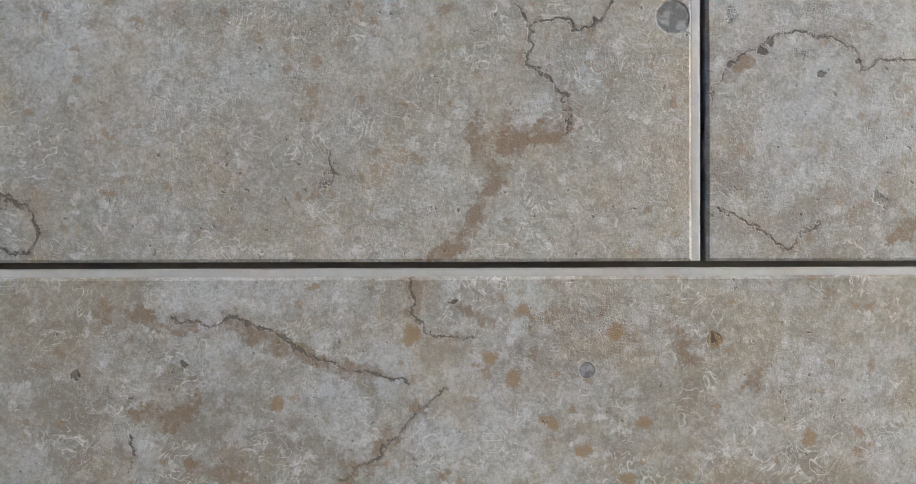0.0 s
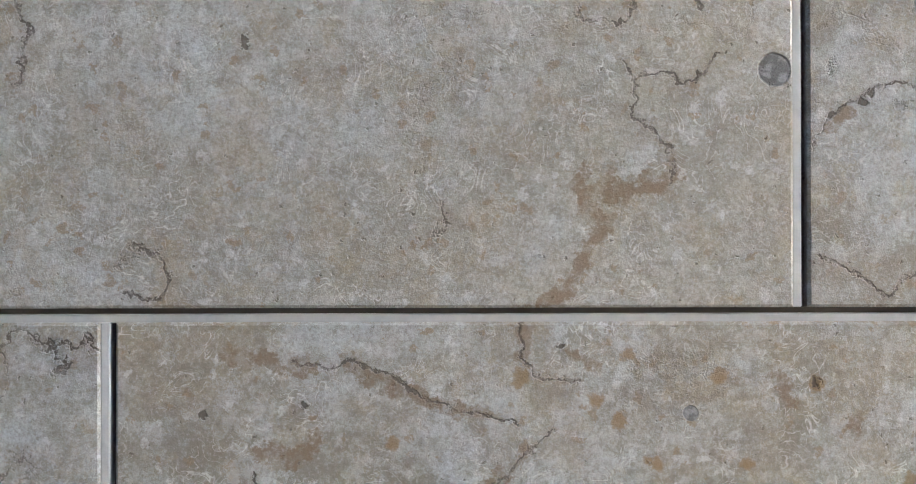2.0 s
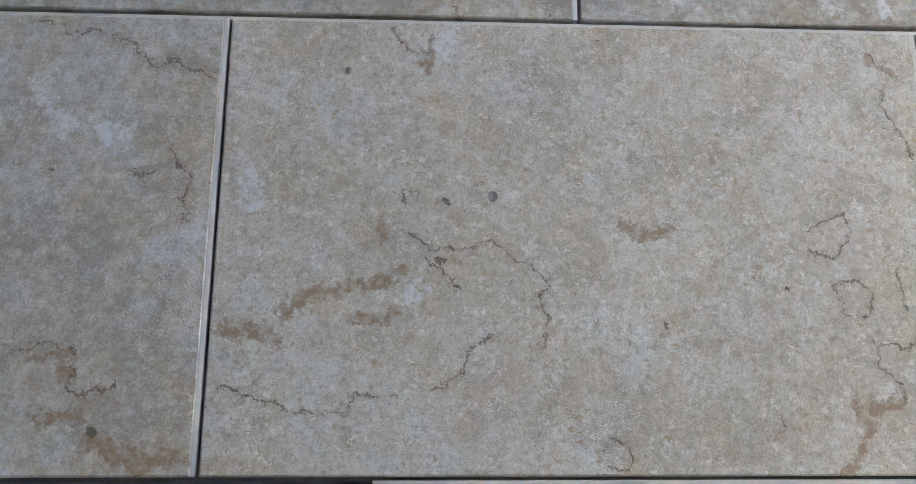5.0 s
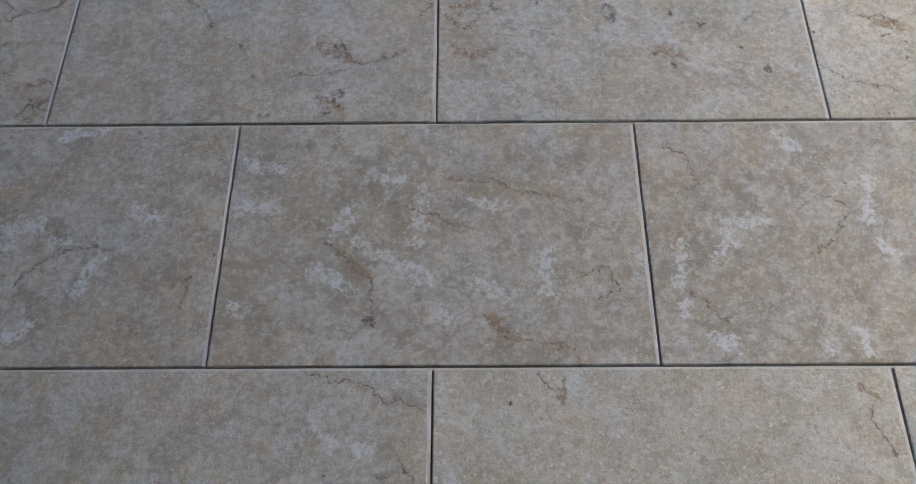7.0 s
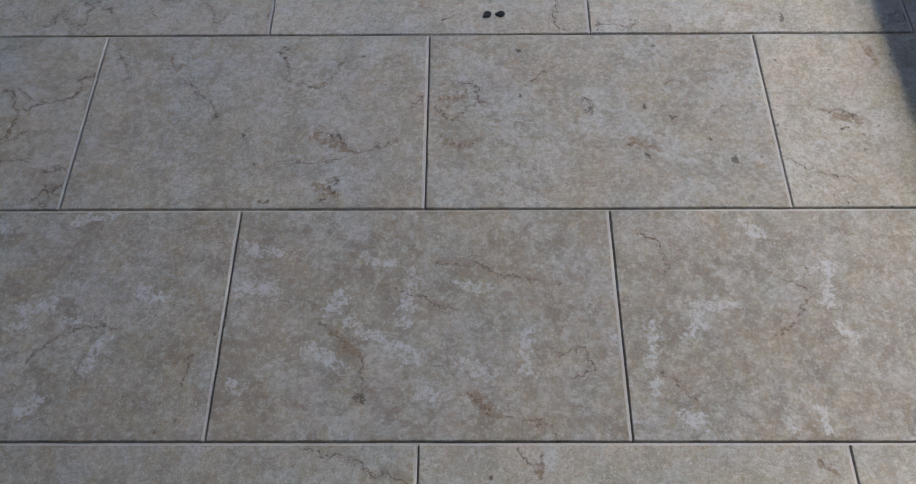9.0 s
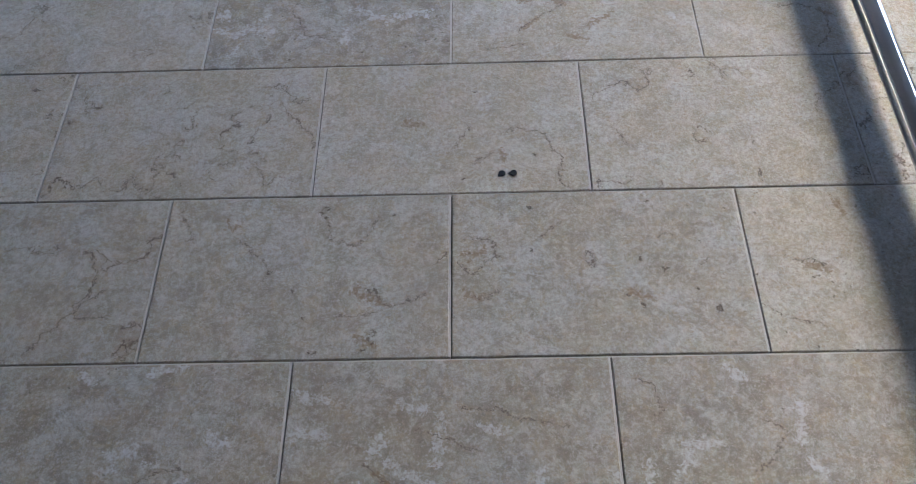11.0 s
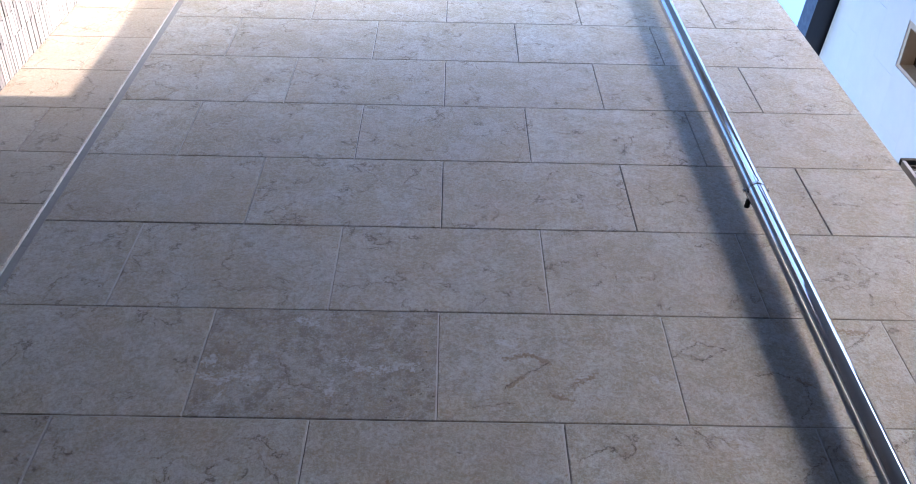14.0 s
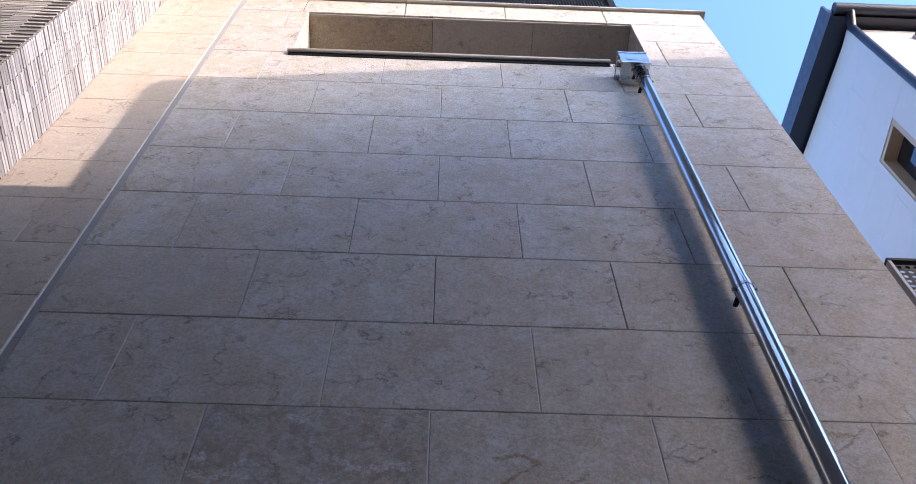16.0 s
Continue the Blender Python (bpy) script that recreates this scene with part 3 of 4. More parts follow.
def prism(bm, outline, axis, lo, hi):
    """Extrudes an outline of the two other axes along an axis."""
    def at(p, k):
        q = list(p)
        q.insert(axis, k)
        return bm.verts.new(q)
    a, b = [at(p, lo) for p in outline], [at(p, hi) for p in outline]
    bm.faces.new(a)
    bm.faces.new(b[::-1])
    for i in range(len(a)):
        j = (i + 1) % len(a)
        bm.faces.new((a[i], b[i], b[j], a[j]))
    return bm


# ---------------------------------------------------------------- structure
def line_z(k):
    """The height of the joint below a course."""
    return Z0 + k * H + (0.02 if k == 0 else 0.0)


Z0, H, GAP = 1.40, 0.60, 0.0092                # a joint's height, course, joint
XL, XR = -2.25, 1.91                          # the ends of the clad wall
SILL_Z, SOFFIT_Z, TOP_Z = 8.60, 9.64, 10.03
NICHE = (-1.645, 1.21)                        # the recess under the roof
VENT = (-1.35, -0.254, 0.20, 1.416)           # the dark opening low in the wall

ground = part("ground", boxes(((-60, -60, -0.3), (60, 60, 0.0))), PAVING)
tagged(ground, "worn grey paved ground beside the building", "ground", kind="structure")

core = bmesh.new()
for lo, hi in (
    ((XL, 0.0110, 0.0), (VENT[0], 0.45, SILL_Z - 0.01)),
    ((VENT[0], 0.0110, 0.0), (VENT[1], 0.45, VENT[2])),
    ((VENT[0], 0.0110, VENT[3] + 0.004), (VENT[1], 0.45, SILL_Z - 0.01)),
    ((VENT[1], 0.0110, 0.0), (XR - 0.006, 0.45, SILL_Z - 0.01)),
    ((XL, 0.0110, SILL_Z - 0.01), (NICHE[0] - 0.03, 0.45, TOP_Z)),
    ((NICHE[1] + 0.03, 0.0110, SILL_Z - 0.01), (XR - 0.006, 0.45, TOP_Z)),
    ((NICHE[0] - 0.03, 0.0110, SOFFIT_Z + 0.03), (NICHE[1] + 0.03, 0.45, TOP_Z)),
):
    box(core, lo, hi)
wall_main = part("wall_main", core, SHADED_BED)
tagged(wall_main, "tall wall clad in beige limestone slabs with recessed joints", "wall", kind="structure")
body = part("wall_inner", boxes(((XL, 0.46, 0.0), (NICHE[0], 5.0, TOP_Z)), ((NICHE[1], 0.46, 0.0), (XR - 0.02, 5.0, TOP_Z)),
                                ((NICHE[0], 0.60, 0.0), (NICHE[1], 5.0, TOP_Z))), RENDER)
tagged(body, "plain grey masonry behind the limestone cladding", "wall", kind="structure")

wall_left = part("wall_left", boxes(((-2.95, -0.004, 0.0), (-2.292, 5.0, 13.0))), MORTAR)
tagged(wall_left, "adjoining wall of smooth cream limestone slabs", "wall", kind="structure")

# unseen building added across the passage: its roof line lets the sun reach the upper wall only
# the lid above 12.1 m is there only to hold back skylight
bm = boxes(((-12, -4.15, 0.0), (-0.7, -3.0, 16.0)), ((-0.7, -3.4, 0.0), (1.52, -3.0, 7.65)), ((-0.7, -4.15, 12.1), (5.7, -3.0, 16.0)))
prism(bm, [(1.52, 0.0), (1.52, 9.42), (5.7, 10.35), (5.7, 0.0)], 1, -3.3, -3.0)
opposite_blocker = part("wall_opposite", bm, DARK_RENDER)
tagged(opposite_blocker, "unseen plain rendered wall across the passage, added to block sun and sky", "wall", kind="structure")
# unseen wall, added to keep light from the left off the cladding
end_blocker = part("wall_end", boxes(((-6.2, -3.0, 0.0), (-5.5, 5.0, 13.0))), DARK_RENDER)
# unseen wall, added to narrow the side light and sharpen the pipe's shadow
side_blocker = part("wall_side", boxes(((6.5, -1.9, 0.0), (7.0, 0.85, 9.0))), DARK_RENDER)
tagged(side_blocker, "unseen dark wall added beside the passage mouth to narrow the side light", "wall", kind="structure")
tagged(end_blocker, "unseen dark wall added at the passage end to block light from the left", "wall", kind="structure")

# ---------------------------------------------------------------- things on the wall


def downpipe():
    thing = empty("downpipe", (1.045, -0.078, 0.0), "polished stainless steel rainwater downpipe standing off the limestone wall", "downpipe")
    for lo, hi in ((0.0, 5.28), (5.22, 8.10)):
        r = 0.046 if lo == 0.0 else 0.0445
        part("pipe", tube(bmesh.new(), (0, 0, lo), (0, 0, hi), r, 48), STEEL, thing, smooth=True)
    part("socket", tube(bmesh.new(), (0, 0, 5.26), (0, 0, 5.30), 0.0475, 48), STEEL, thing, smooth=True)
    for z in (2.60, 5.25, 8.02):
        clamp = part("clamp", tube(bmesh.new(), (0, 0, z - 0.009), (0, 0, z + 0.009), 0.0495, 32), STEEL_DULL, thing, "dull steel pipe clamp", True)
        for sx in (-1, 1):
            bm = boxes(((sx * 0.055 - 0.008, -0.005, z - 0.008), (sx * 0.055 + 0.008, 0.005, z + 0.008)), bevel=0.002)
            tube(bm, (sx * 0.057, -0.012, z), (sx * 0.057, 0.012, z), 0.004, 8)
            part("bolt", bm, STEEL_DULL, clamp)
        part("bracket", tube(bmesh.new(), (-0.028, 0.040, z - 0.015), (-0.036, 0.085, z - 0.025), 0.013, 12), BLACK, clamp)
    return thing


downpipe()


def hopper():
    thing = empty("rainwater_hopper", (0.985, -0.093, 8.14), "square polished steel rainwater hopper above the downpipe", "hopper")
    part("body", boxes(((-0.108, -0.092, 0.0), (0.108, 0.090, 0.205)), bevel=0.004), STEEL, thing)
    part("rim", boxes(((-0.113, -0.097, 0.195), (0.113, 0.091, 0.213)), bevel=0.003), STEEL, thing)
    part("outlet", tube(bmesh.new(), (0.06, 0.015, -0.03), (0.06, 0.015, 0.002), 0.053, 32), STEEL_DULL, thing, smooth=True)
    part("front_panel", boxes(((-0.06, -0.0945, 0.05), (0.06, -0.091, 0.155)), bevel=0.0015), STEEL, thing)
    for x in (-0.118, 0.118):
        part("fixing", boxes(((x - 0.012, 0.055, 0.09), (x + 0.012, 0.091, 0.115)), bevel=0.003), STEEL_DULL, thing)
    return thing


hopper()


def sill():
    thing = empty("sill_gutter", (0, 0, SILL_Z), "narrow rounded metal sill gutter below the recess", "gutter")
    for a, b in ((-1.665, -0.602), (-0.598, 0.87)):
        bm = tube(bmesh.new(), (a, -0.030, -0.030), (b, -0.030, -0.030), 0.016, 20)
        box(bm, (a, -0.030, -0.016), (b, 0.10, -0.008))
        part("section", bm, SILL_METAL, thing, smooth=True)
    part("drip_edge", boxes(((-1.66, -0.012, -0.075), (0.87, -0.002, -0.03))), DARK_METAL, thing, "dark drip edge")
    return thing


sill()


def wall_plugs():
    thing = empty("wall_plug", (-0.284, 0.0, 3.28), "black plastic fixing plug stuck in a drilled hole", "plug", "plugs in the stone")
    bm = tube(bmesh.new(), (0, 0.004, 0), (0, -0.003, 0), 0.011, 10)
    box(bm, (-0.013, -0.004, -0.012), (0.006, 0.002, -0.004), 0.001)
    part("sleeve", bm, BLACK, thing)
    copy_thing(thing, pose(-0.246, 0.0, 3.281, 0, 35, 0))


wall_plugs()


def niche_window():
    thing = empty("window_1", (0, 0.56, SILL_Z), "dark window at the back of the stone recess", "window", kind="structure")
    x0, x1, z1 = NICHE[0], NICHE[1], SOFFIT_Z - SILL_Z
    part("window_frame", boxes(((x0, 0, 0), (x1, 0.05, 0.06)), ((x0, 0, z1 - 0.06), (x1, 0.05, z1)), ((x0, 0.001, 0.06), (x0 + 0.06, 0.05, z1 - 0.06)),
                               ((x1 - 0.06, 0.001, 0.06), (x1, 0.05, z1 - 0.06))), DARK_METAL, thing)
    part("pane", boxes(((x0 + 0.06, 0.02, 0.06), (x1 - 0.06, 0.03, z1 - 0.06))), GLASS, thing)
    return thing


niche_window()


def vent_opening():
    x0, x1, z0, z1 = VENT
    thing = empty("louvre", (0, 0.05, z0), "black recessed metal louvre panel in a wall opening", "louvre")
    h = z1 - z0
    part("backing", boxes(((x0, 0.10, 0), (x1, 0.13, h))), BLACK, thing)
    part("frame", boxes(((x0, 0.0, 0), (x0 + 0.03, 0.10, h)), ((x1 - 0.012, 0.0, 0), (x1 - 0.002, 0.10, h)), ((x0 + 0.03, 0.0, h - 0.03), (x1 - 0.012, 0.10, h))), BLACK, thing)
    for i in range(8):
        z = 0.10 + i * 0.13
        bm = prism(bmesh.new(), [(0.03, z), (0.09, z + 0.09), (0.096, z + 0.086), (0.036, z - 0.004)], 0, x0 + 0.03, x1 - 0.012)
        part("slat", bm, BLACK, thing)
    return thing


vent_opening()


def coping():
    thing = empty("coping", (0, 0, TOP_Z), "pale metal roof-edge coping along the wall top", "coping")
    for a, b in ((XL - 0.02, -0.80), (-0.797, 0.98), (0.983, XR + 0.055)):
        bm = boxes(((a, -0.034, 0.0), (b, 0.47, 0.022)), bevel=0.005)
        box(bm, (a, -0.034, -0.012), (b, -0.028, 0.002))
        part("section", bm, SILL_METAL, thing)
    return thing


coping()


def roof_screen():
    thing = empty("roof_screen", (0, 0.14, TOP_Z + 0.045), "black ribbed metal screen standing on the roof edge", "screen")
    part("panel", boxes(((-1.75, 0.02, 0.02), (1.17, 0.07, 1.05))), BLACK, thing)
    bm = bmesh.new()
    x = -1.74
    while x < 1.14:
        box(bm, (x, 0.0, 0.03), (x + 0.014, 0.02, 1.05))
        x += 0.03
    part("rib", bm, BLACK, thing)
    part("end_post", boxes(((1.17, -0.02, 0.0), (1.24, 0.09, 1.05)), bevel=0.006), BLACK, thing)
    part("roller", tube(bmesh.new(), (1.10, -0.04, 0.12), (1.23, -0.04, 0.12), 0.045, 20), BLACK, thing, smooth=True)
    return thing


roof_screen()


def corner_trim():
    thing = empty("corner_trim", (0, 0, 0), "pale narrow stone edge strip at the wall corner", "trim", kind="structure")
    z = 0.0
    while z < 12.9:
        top = min(z + 1.2, 13.0)
        part("strip", boxes(((-2.290, 0.0015, z), (-2.253, 0.3, top - 0.003)), bevel=0.0012), TRIM, thing)
        z += 1.2
    return thing


corner_trim()


def perforated_screen():
    thing = empty("perforated_screen", (2.03, 0.10, 0.0), "black perforated metal balcony screen with a pale edge", "screen")
    part("edge_post", boxes(((0.0, -0.01, 0.0), (0.020, 0.05, 5.855)), bevel=0.002), ALU, thing, "pale aluminium edge profile")
    bm = bmesh.new()
    # a strip of sheet with round holes, cell by cell
    cell, rad, seg = 0.046, 0.014, 12
    x0, z1 = 0.021, 5.85
    for i in range(14):
        for j in range(24):
            cx, cz = x0 + (i + 0.5) * cell, z1 - 0.03 - (j + 0.5) * cell
            ring, rim = [], []
            for k in range(seg):
                a = 2 * math.pi * (k + 0.5) / seg
                c, s = math.cos(a), math.sin(a)
                ring.append(bm.verts.new((cx + rad * c, 0.0, cz + rad * s)))
                m = cell / 2 / max(abs(c), abs(s))
                rim.append(bm.verts.new((cx + m * c, 0.0, cz + m * s)))
            for k in range(seg):
                l = (k + 1) % seg
                bm.faces.new((ring[k], ring[l], rim[l], rim[k]))
    bmesh.ops.remove_doubles(bm, verts=bm.verts[:], dist=0.0005)
    bmesh.ops.solidify(bm, geom=bm.faces[:], thickness=0.002)
    part("sheet", bm, BLACK, thing)
    part("top_rail", boxes(((0.0, -0.012, 5.856), (0.70, 0.05, 5.88)), bevel=0.002), BLACK, thing)
    part("bottom_rail", boxes(((0.036, -0.012, 4.68), (0.70, 0.03, 4.72)), bevel=0.002), BLACK, thing)
    part("lower_panel", boxes(((0.036, 0.0, 0.0), (0.70, 0.01, 4.68))), BLACK, thing)
    return thing


perforated_screen()


def neighbour_house():
    thing = empty("house", (4.5, 0.9, 0.0), "white stone-clad house with dark metal roof edge", "house")
    zc = 12.70
    # side wall with a window opening, in four pieces round it
    wy0, wy1, wz0, wz1 = 0.45, 0.96, 9.867, 11.0
    bm = boxes(((0, 0, 0), (0.3, wy0, zc)), ((0, wy0, 0), (0.3, wy1, wz0)), ((0, wy0, wz1), (0.3, wy1, zc)), ((0, wy1, 0), (0.3, 6.0, zc)),
               ((0.3, 0.0, 0.0), (7.0, 6.0, zc)))
    prism(bm, [(0.0, zc), (6.0, zc), (6.0, zc + 1.30)], 0, 0.0, 7.0)
    part("wall", bm, CREAM, thing)
    # roof sheet rising away from the eave, with overhang and fascia
    s = 0.218
    bm = prism(bmesh.new(), [(-0.15, zc + 0.02), (6.3, zc + 0.02 + 6.45 * s), (6.3, zc + 0.30 + 6.45 * s), (-0.15, zc + 0.30)], 0, -0.22, 7.2)
    roof = part("roof", bm, DARK_METAL, thing, "dark metal roof with overhanging verge")
    bm = prism(bmesh.new(), [(-0.17, zc + 0.0), (6.32, zc + 0.0 + 6.45 * s), (6.32, zc + 0.36 + 6.45 * s), (-0.17, zc + 0.36)], 0, -0.26, -0.222)
    part("verge_board", bm, DARK_METAL, roof)
    bm = tube(bmesh.new(), (-0.2, -0.22, zc + 0.10), (7.2, -0.22, zc + 0.10), 0.075, 20)
    part("gutter", bm, DARK_METAL, thing, smooth=True)
    pipe = part("rain_pipe", tube(bmesh.new(), (-0.02, -0.06, 0.0), (-0.02, -0.06, zc - 0.12), 0.05, 20), DARK_METAL, thing, "dark blue downpipe", True)
    part("pipe_elbow", tube(bmesh.new(), (-0.02, -0.06, zc - 0.13), (0.0, -0.21, zc + 0.08), 0.055, 20), DARK_METAL, pipe, smooth=True)
    win = empty("window", (0, wy0, wz0), "", "")
    win.parent = thing
    hz = wz1 - wz0
    wy = wy1 - wy0
    part("frame", boxes(((-0.012, -0.01, 0), (0.18, 0.06, hz)), ((-0.012, wy - 0.03, 0), (0.18, wy + 0.01, hz)), ((-0.012, 0.06, hz - 0.06), (0.18, wy - 0.03, hz)),
                        ((-0.012, 0.06, 0), (0.18, wy - 0.03, 0.05))), WOOD, win)
    part("pane", boxes(((0.14, 0.06, 0.05), (0.16, wy - 0.03, hz - 0.06))), GLASS, win)
    return thing


neighbour_house()


def ceiling_sensor():
    thing = empty("security_light", (5.25, 0.90, 12.45), "small white round fitting on the cream house front", "light fitting")
    part("base", tube(bmesh.new(), (0, 0.0, 0), (0, -0.04, 0), 0.06, 20), CREAM, thing, smooth=True)
    part("lens", tube(bmesh.new(), (0, -0.04, 0), (0, -0.075, -0.01), 0.045, 20), BLACK, thing, smooth=True)
    return thing


ceiling_sensor()

# ---------------------------------------------------------------- slabs and bricks
slab_meshes = {}


def slab_mesh(w, h, depth=0.03, material=STONE, c=0.0020):
    key = (round(w, 3), round(h, 3), round(depth, 3), material.name)
    if key not in slab_meshes:
        bm = bmesh.new()
        def ring(x, z, y):
            return [bm.verts.new(p) for p in ((-x, y, -z), (x, y, -z), (x, y, z), (-x, y, z))]
        back, edge, face = ring(w / 2, h / 2, depth), ring(w / 2, h / 2, c), ring(w / 2 - c, h / 2 - c, 0.0)
        bm.faces.new(face)
        bm.faces.new(back[::-1])
        for a, b in ((back, edge), (edge, face)):
            for i in range(4):
                j = (i + 1) % 4
                bm.faces.new((a[i], a[j], b[j], b[i]))
        slab_meshes[key] = mesh_of(bm, "stone_slab", material)
    return slab_meshes[key]


def slab(parent, x0, x1, z0, z1, y=0.0, material=STONE, depth=0.03, gap=GAP):
    ob = new("stone_slab", slab_mesh(x1 - x0 - gap, z1 - z0 - gap, depth, material))
    ob.parent = parent
    ob.location = ((x0 + x1) / 2, y, (z0 + z1) / 2)
    return ob


rng = random.Random(5)
for course in range(-3, 14):
    lo, hi = line_z(course), line_z(course + 1)
    if course == -3:
        lo = 0.0
    if course == 13:
        hi = SOFFIT_Z + 0.02
    joints = [-1.35, -0.45, 0.45, 1.35] if course % 2 == 0 else [-1.8, -0.9, 0.0, 0.9]
    cuts = [XL - GAP / 2, *joints, XR + GAP / 2]
    for a, b in zip(cuts, cuts[1:]):
        spans = [(a, b)]
        if course >= 12:
            spans = [(a, min(b, NICHE[0] + GAP / 2)), (max(a, NICHE[1] - GAP / 2), b)]
        elif course in (-1, -2):
            spans = [(a, min(b, VENT[0])), (max(a, VENT[1]), b)]
        for p, q in spans:
            if q - p > 0.03:
                plainer = {1: STONE_PATCHED, 2: STONE_PITTED}.get(course, STONE_UPPER if course > 3 else STONE)
                slab(wall_main, p, q, lo, hi, rng.uniform(-0.0006, 0.0006), MARKED.get((course, round((a + b) / 0.9)), plainer), gap=GAP if course < 4 else 0.0064)
cuts = [XL - GAP / 2, -1.70, -0.80, 0.10, 1.0, XR + GAP / 2]
for a, b in zip(cuts, cuts[1:]):
    slab(wall_main, a, b, SOFFIT_Z + 0.02, TOP_Z + GAP / 2)

# mortar beads: flush low and to one side, raked deeper higher up; the bare dark bed stands for slab-edge shade
joint_meshes = {}


def joint(x0, x1, z0, z1, back=0.0026):
    w, h = round(x1 - x0, 4), round(z1 - z0, 4)
    if (w, h) not in joint_meshes:
        joint_meshes[w, h] = mesh_of(boxes(((0, 0.0, 0), (w, 0.0105, h)), bevel=0.0009), "mortar_joint", MORTAR)
    ob = new("mortar_joint", joint_meshes[w, h])
    ob.parent, ob.location = wall_main, (x0, back + rng.uniform(-0.0004, 0.0004), z0)


for course in range(-3, 14):
    lo, hi = max(line_z(course), 0.0), min(line_z(course + 1), SOFFIT_Z + 0.02)
    if course > -3:
        a, b = lo - GAP / 2 - 0.0006, lo + GAP * 0.05
        runs = [(XL, VENT[0]), (VENT[1], XR - 0.006)] if course in (-1, -2, 0) else [(XL, XR - 0.006)]
        for u, v in [(XL, NICHE[0]), (NICHE[1], XR - 0.006)] if course > 12 else runs:
            joint(u, v, a, b, 0.0034)
    for x in [-1.35, -0.45, 0.45, 1.35] if course % 2 == 0 else [-1.8, -0.9, 0.0, 0.9]:
        if course >= 12 and NICHE[0] < x < NICHE[1] or course in (-1, -2) and VENT[0] - 0.01 < x < VENT[1]:
            continue
        joint(x - GAP / 2 - 0.0006, x + GAP * (0.12 if course < 6 else -0.1), lo + GAP / 2, hi - GAP / 2, 0.0010 if course < 6 else 0.004)

# lining of the recess
cuts = [NICHE[0], -0.55, 0.345, NICHE[1]]
for a, b in zip(cuts, cuts[1:]):
    bm = boxes(((a + 0.003, 0.032, SOFFIT_Z), (b - 0.003, 0.60, SOFFIT_Z + 0.03)))
    part("soffit_slab", bm, STONE_BOUNCE_WARM if a == NICHE[0] else STONE_LEFT, wall_main)
for x0, x1 in ((NICHE[0] - 0.03, NICHE[0]), (NICHE[1], NICHE[1] + 0.03)):
    part("reveal_slab", boxes(((x0, 0.032, SILL_Z), (x1, 0.60, SOFFIT_Z - 0.001))), STONE, wall_main)
part("sill_slab", boxes(((NICHE[0] + 0.002, 0.10, SILL_Z - 0.009), (NICHE[1] - 0.002, 0.558, SILL_Z + 0.004))), STONE_LEFT, wall_main)
part("drip_profile", boxes(((NICHE[0], 0.012, SOFFIT_Z - 0.004), (NICHE[1], 0.030, SOFFIT_Z + 0.010))), SILL_METAL, wall_main, "thin metal drip profile")

# smooth slabs of the adjoining wall
z, k = 7.967 - 16 * 0.475, 0
while z < 12.9:
    cuts = [-2.95, -2.60, -2.292] if k % 2 else [-2.95, -2.292]
    for a, b in zip(cuts, cuts[1:]):
        slab(wall_left, a, b, z, z + 0.475, -0.010, STONE_LEFT, 0.006, 0.004)
    z += 0.475
    k += 1

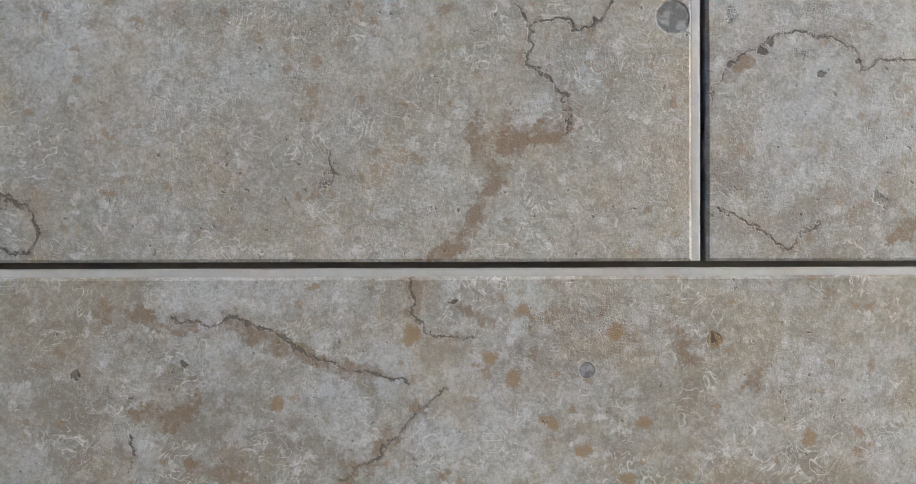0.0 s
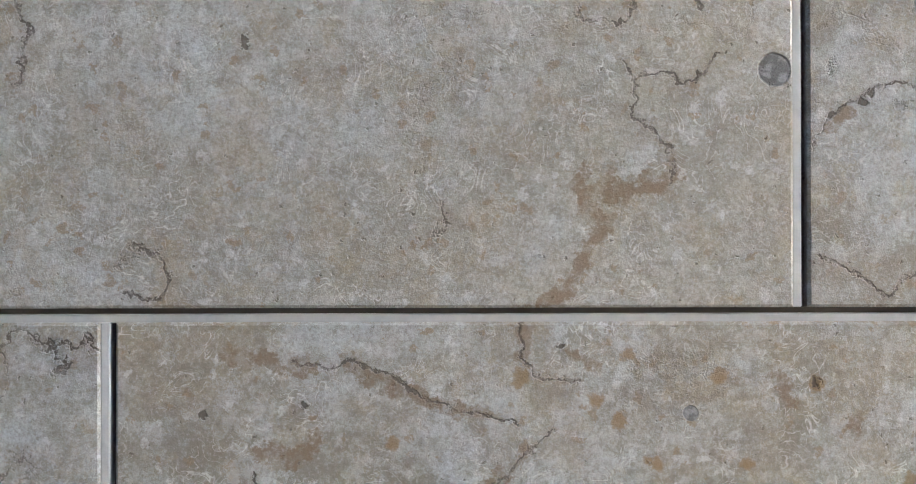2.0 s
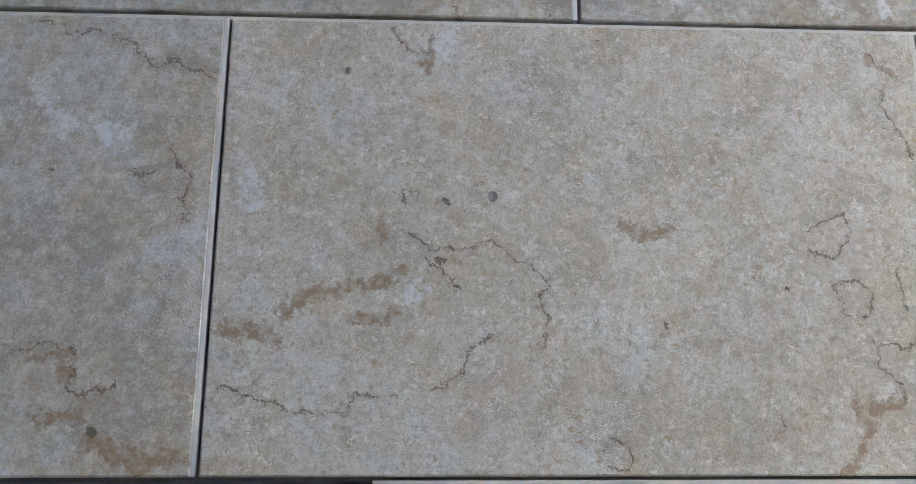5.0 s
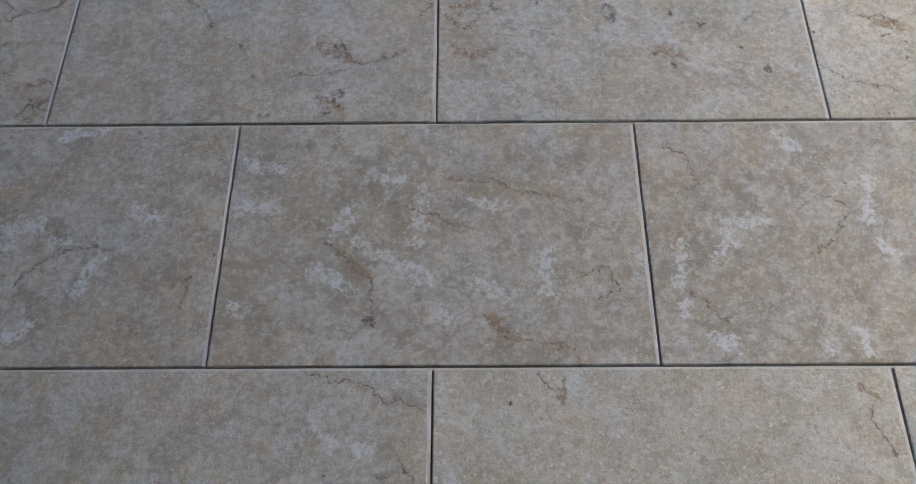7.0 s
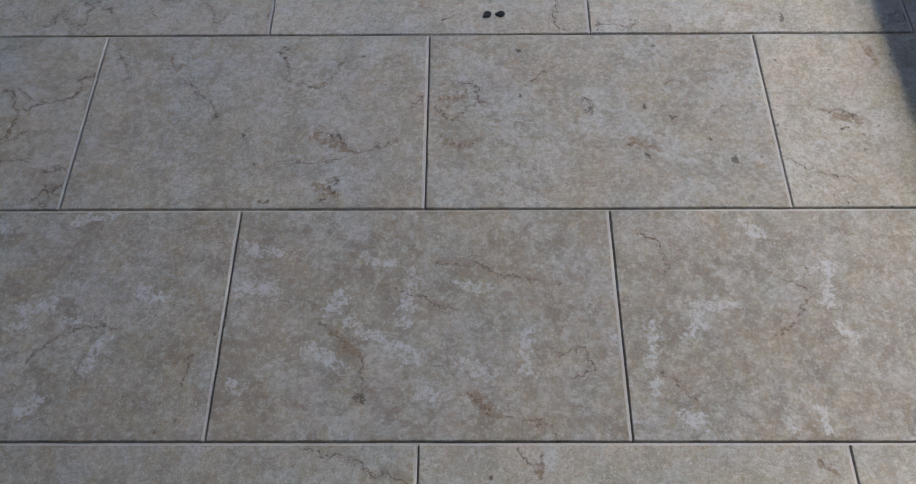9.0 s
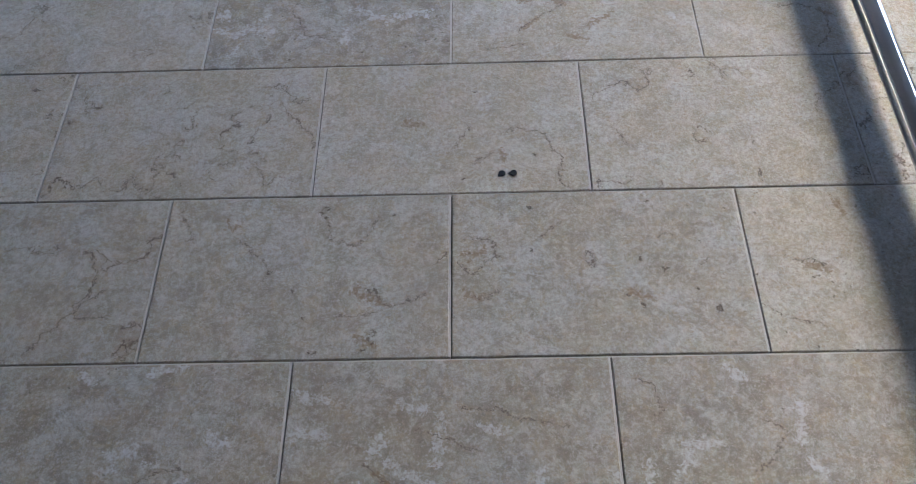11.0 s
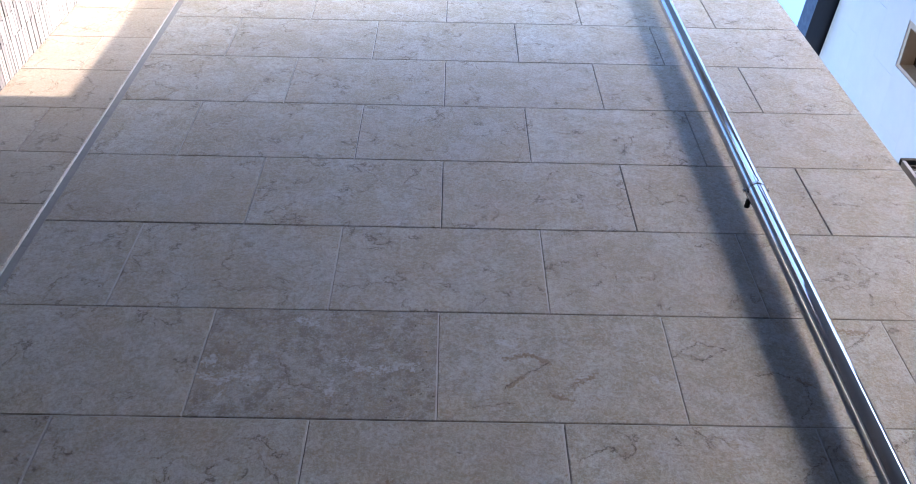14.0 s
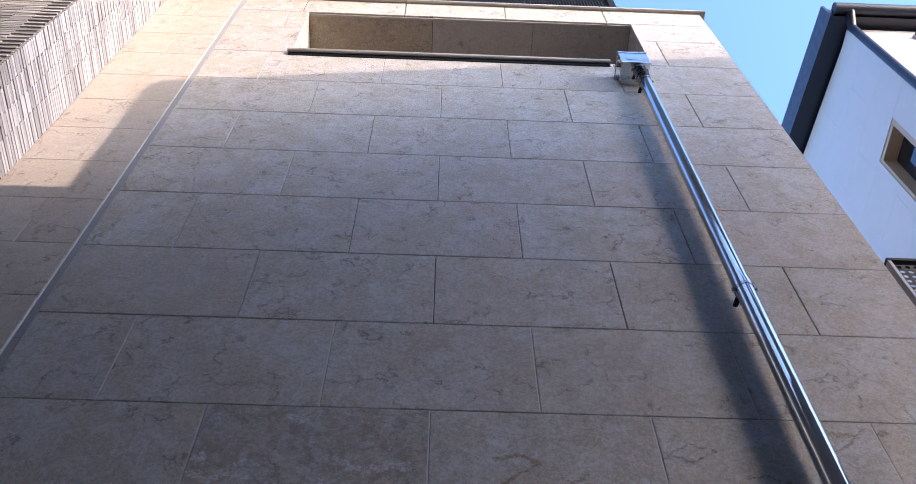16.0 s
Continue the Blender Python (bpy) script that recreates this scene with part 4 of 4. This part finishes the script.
# cladding panels of the neighbouring house
house = bpy.data.objects["house"]
panels = {}
for k in range(9):
    z0 = 12.70 - 0.5667 * (k + 1)
    cuts = [0.0, 0.55, 1.65, 2.75, 3.85, 4.95] if k % 2 else [0.0, 1.10, 2.20, 3.30, 4.40, 5.50]
    spans = list(zip(cuts, cuts[1:]))
    if k in (3, 4):
        spans = [(a, b) for u, v in spans for a, b in ((u, min(v, 0.44)), (max(u, 0.97), v)) if b - a > 0.05]
    for u, v in spans:
        key = round(v - u, 3)
        if key not in panels:
            panels[key] = mesh_of(boxes(((-0.02, 0.001, 0.001), (0.0, key - 0.001, 0.5657))), "cladding_panel", CREAM)
        ob = new("cladding_panel", panels[key])
        ob.parent, ob.location = house, (-0.001, u, z0)

# brick block beside it: long thin bricks, courses of 50 mm
BX, BY = -2.93, -0.60
block = part("wall_brick", boxes(((-5.5, BY + 0.008, 0.0), (BX - 0.008, -0.006, 13.0))), BRICK_JOINT)
tagged(block, "pale grey wall of long thin clinker bricks", "wall", kind="structure")


def brick_mesh(dx, dy, dz):
    return mesh_of(boxes(((-dx / 2, -dy / 2, -dz / 2), (dx / 2, dy / 2, dz / 2))), "brick", BRICK)


CB, LB = 0.033, 0.26
side, front = brick_mesh(0.02, LB - 0.006, CB - 0.006), brick_mesh(LB - 0.006, 0.02, CB - 0.006)
rest = bmesh.new()
count = 0
for k in range(int(13.0 / CB)):
    zc = (k + 0.5) * CB
    near = 6.4 < zc < 9.2
    ys = [(BY + LB / 2, LB), (BY + LB + 0.163, 0.326)] if k % 2 else [(BY + LB / 4, LB / 2), (BY + LB, LB), (BY + LB * 1.5 + 0.098, 0.196)]
    for yc, ln in ys:
        jut = rng.uniform(-0.003, 0.003)
        if near and count < 150:
            ob = new("brick", side if ln == LB else brick_mesh(0.02, ln - 0.006, CB - 0.006))
            ob.parent, ob.location = block, (BX - 0.01 + jut, yc, zc)
            count += 1
        else:
            box(rest, (BX - 0.02 + jut, yc - ln / 2 + 0.004, zc - CB / 2 + 0.004), (BX + jut, yc + ln / 2 - 0.004, zc + CB / 2 - 0.004))
    for i in range(8):
        x = BX - 0.022 - LB / 2 - i * LB - (LB / 2 if k % 2 else 0)
        jut = rng.uniform(-0.003, 0.003)
        if near and i < 1:
            ob = new("brick", front)
            ob.parent, ob.location = block, (x, BY + 0.01 + jut, zc)
        else:
            box(rest, (x - LB / 2 + 0.004, BY + jut, zc - CB / 2 + 0.004), (x + LB / 2 - 0.004, BY + 0.02 + jut, zc + CB / 2 - 0.004))
tagged(part("more_bricks", rest, BRICK, block), kind="stuff")
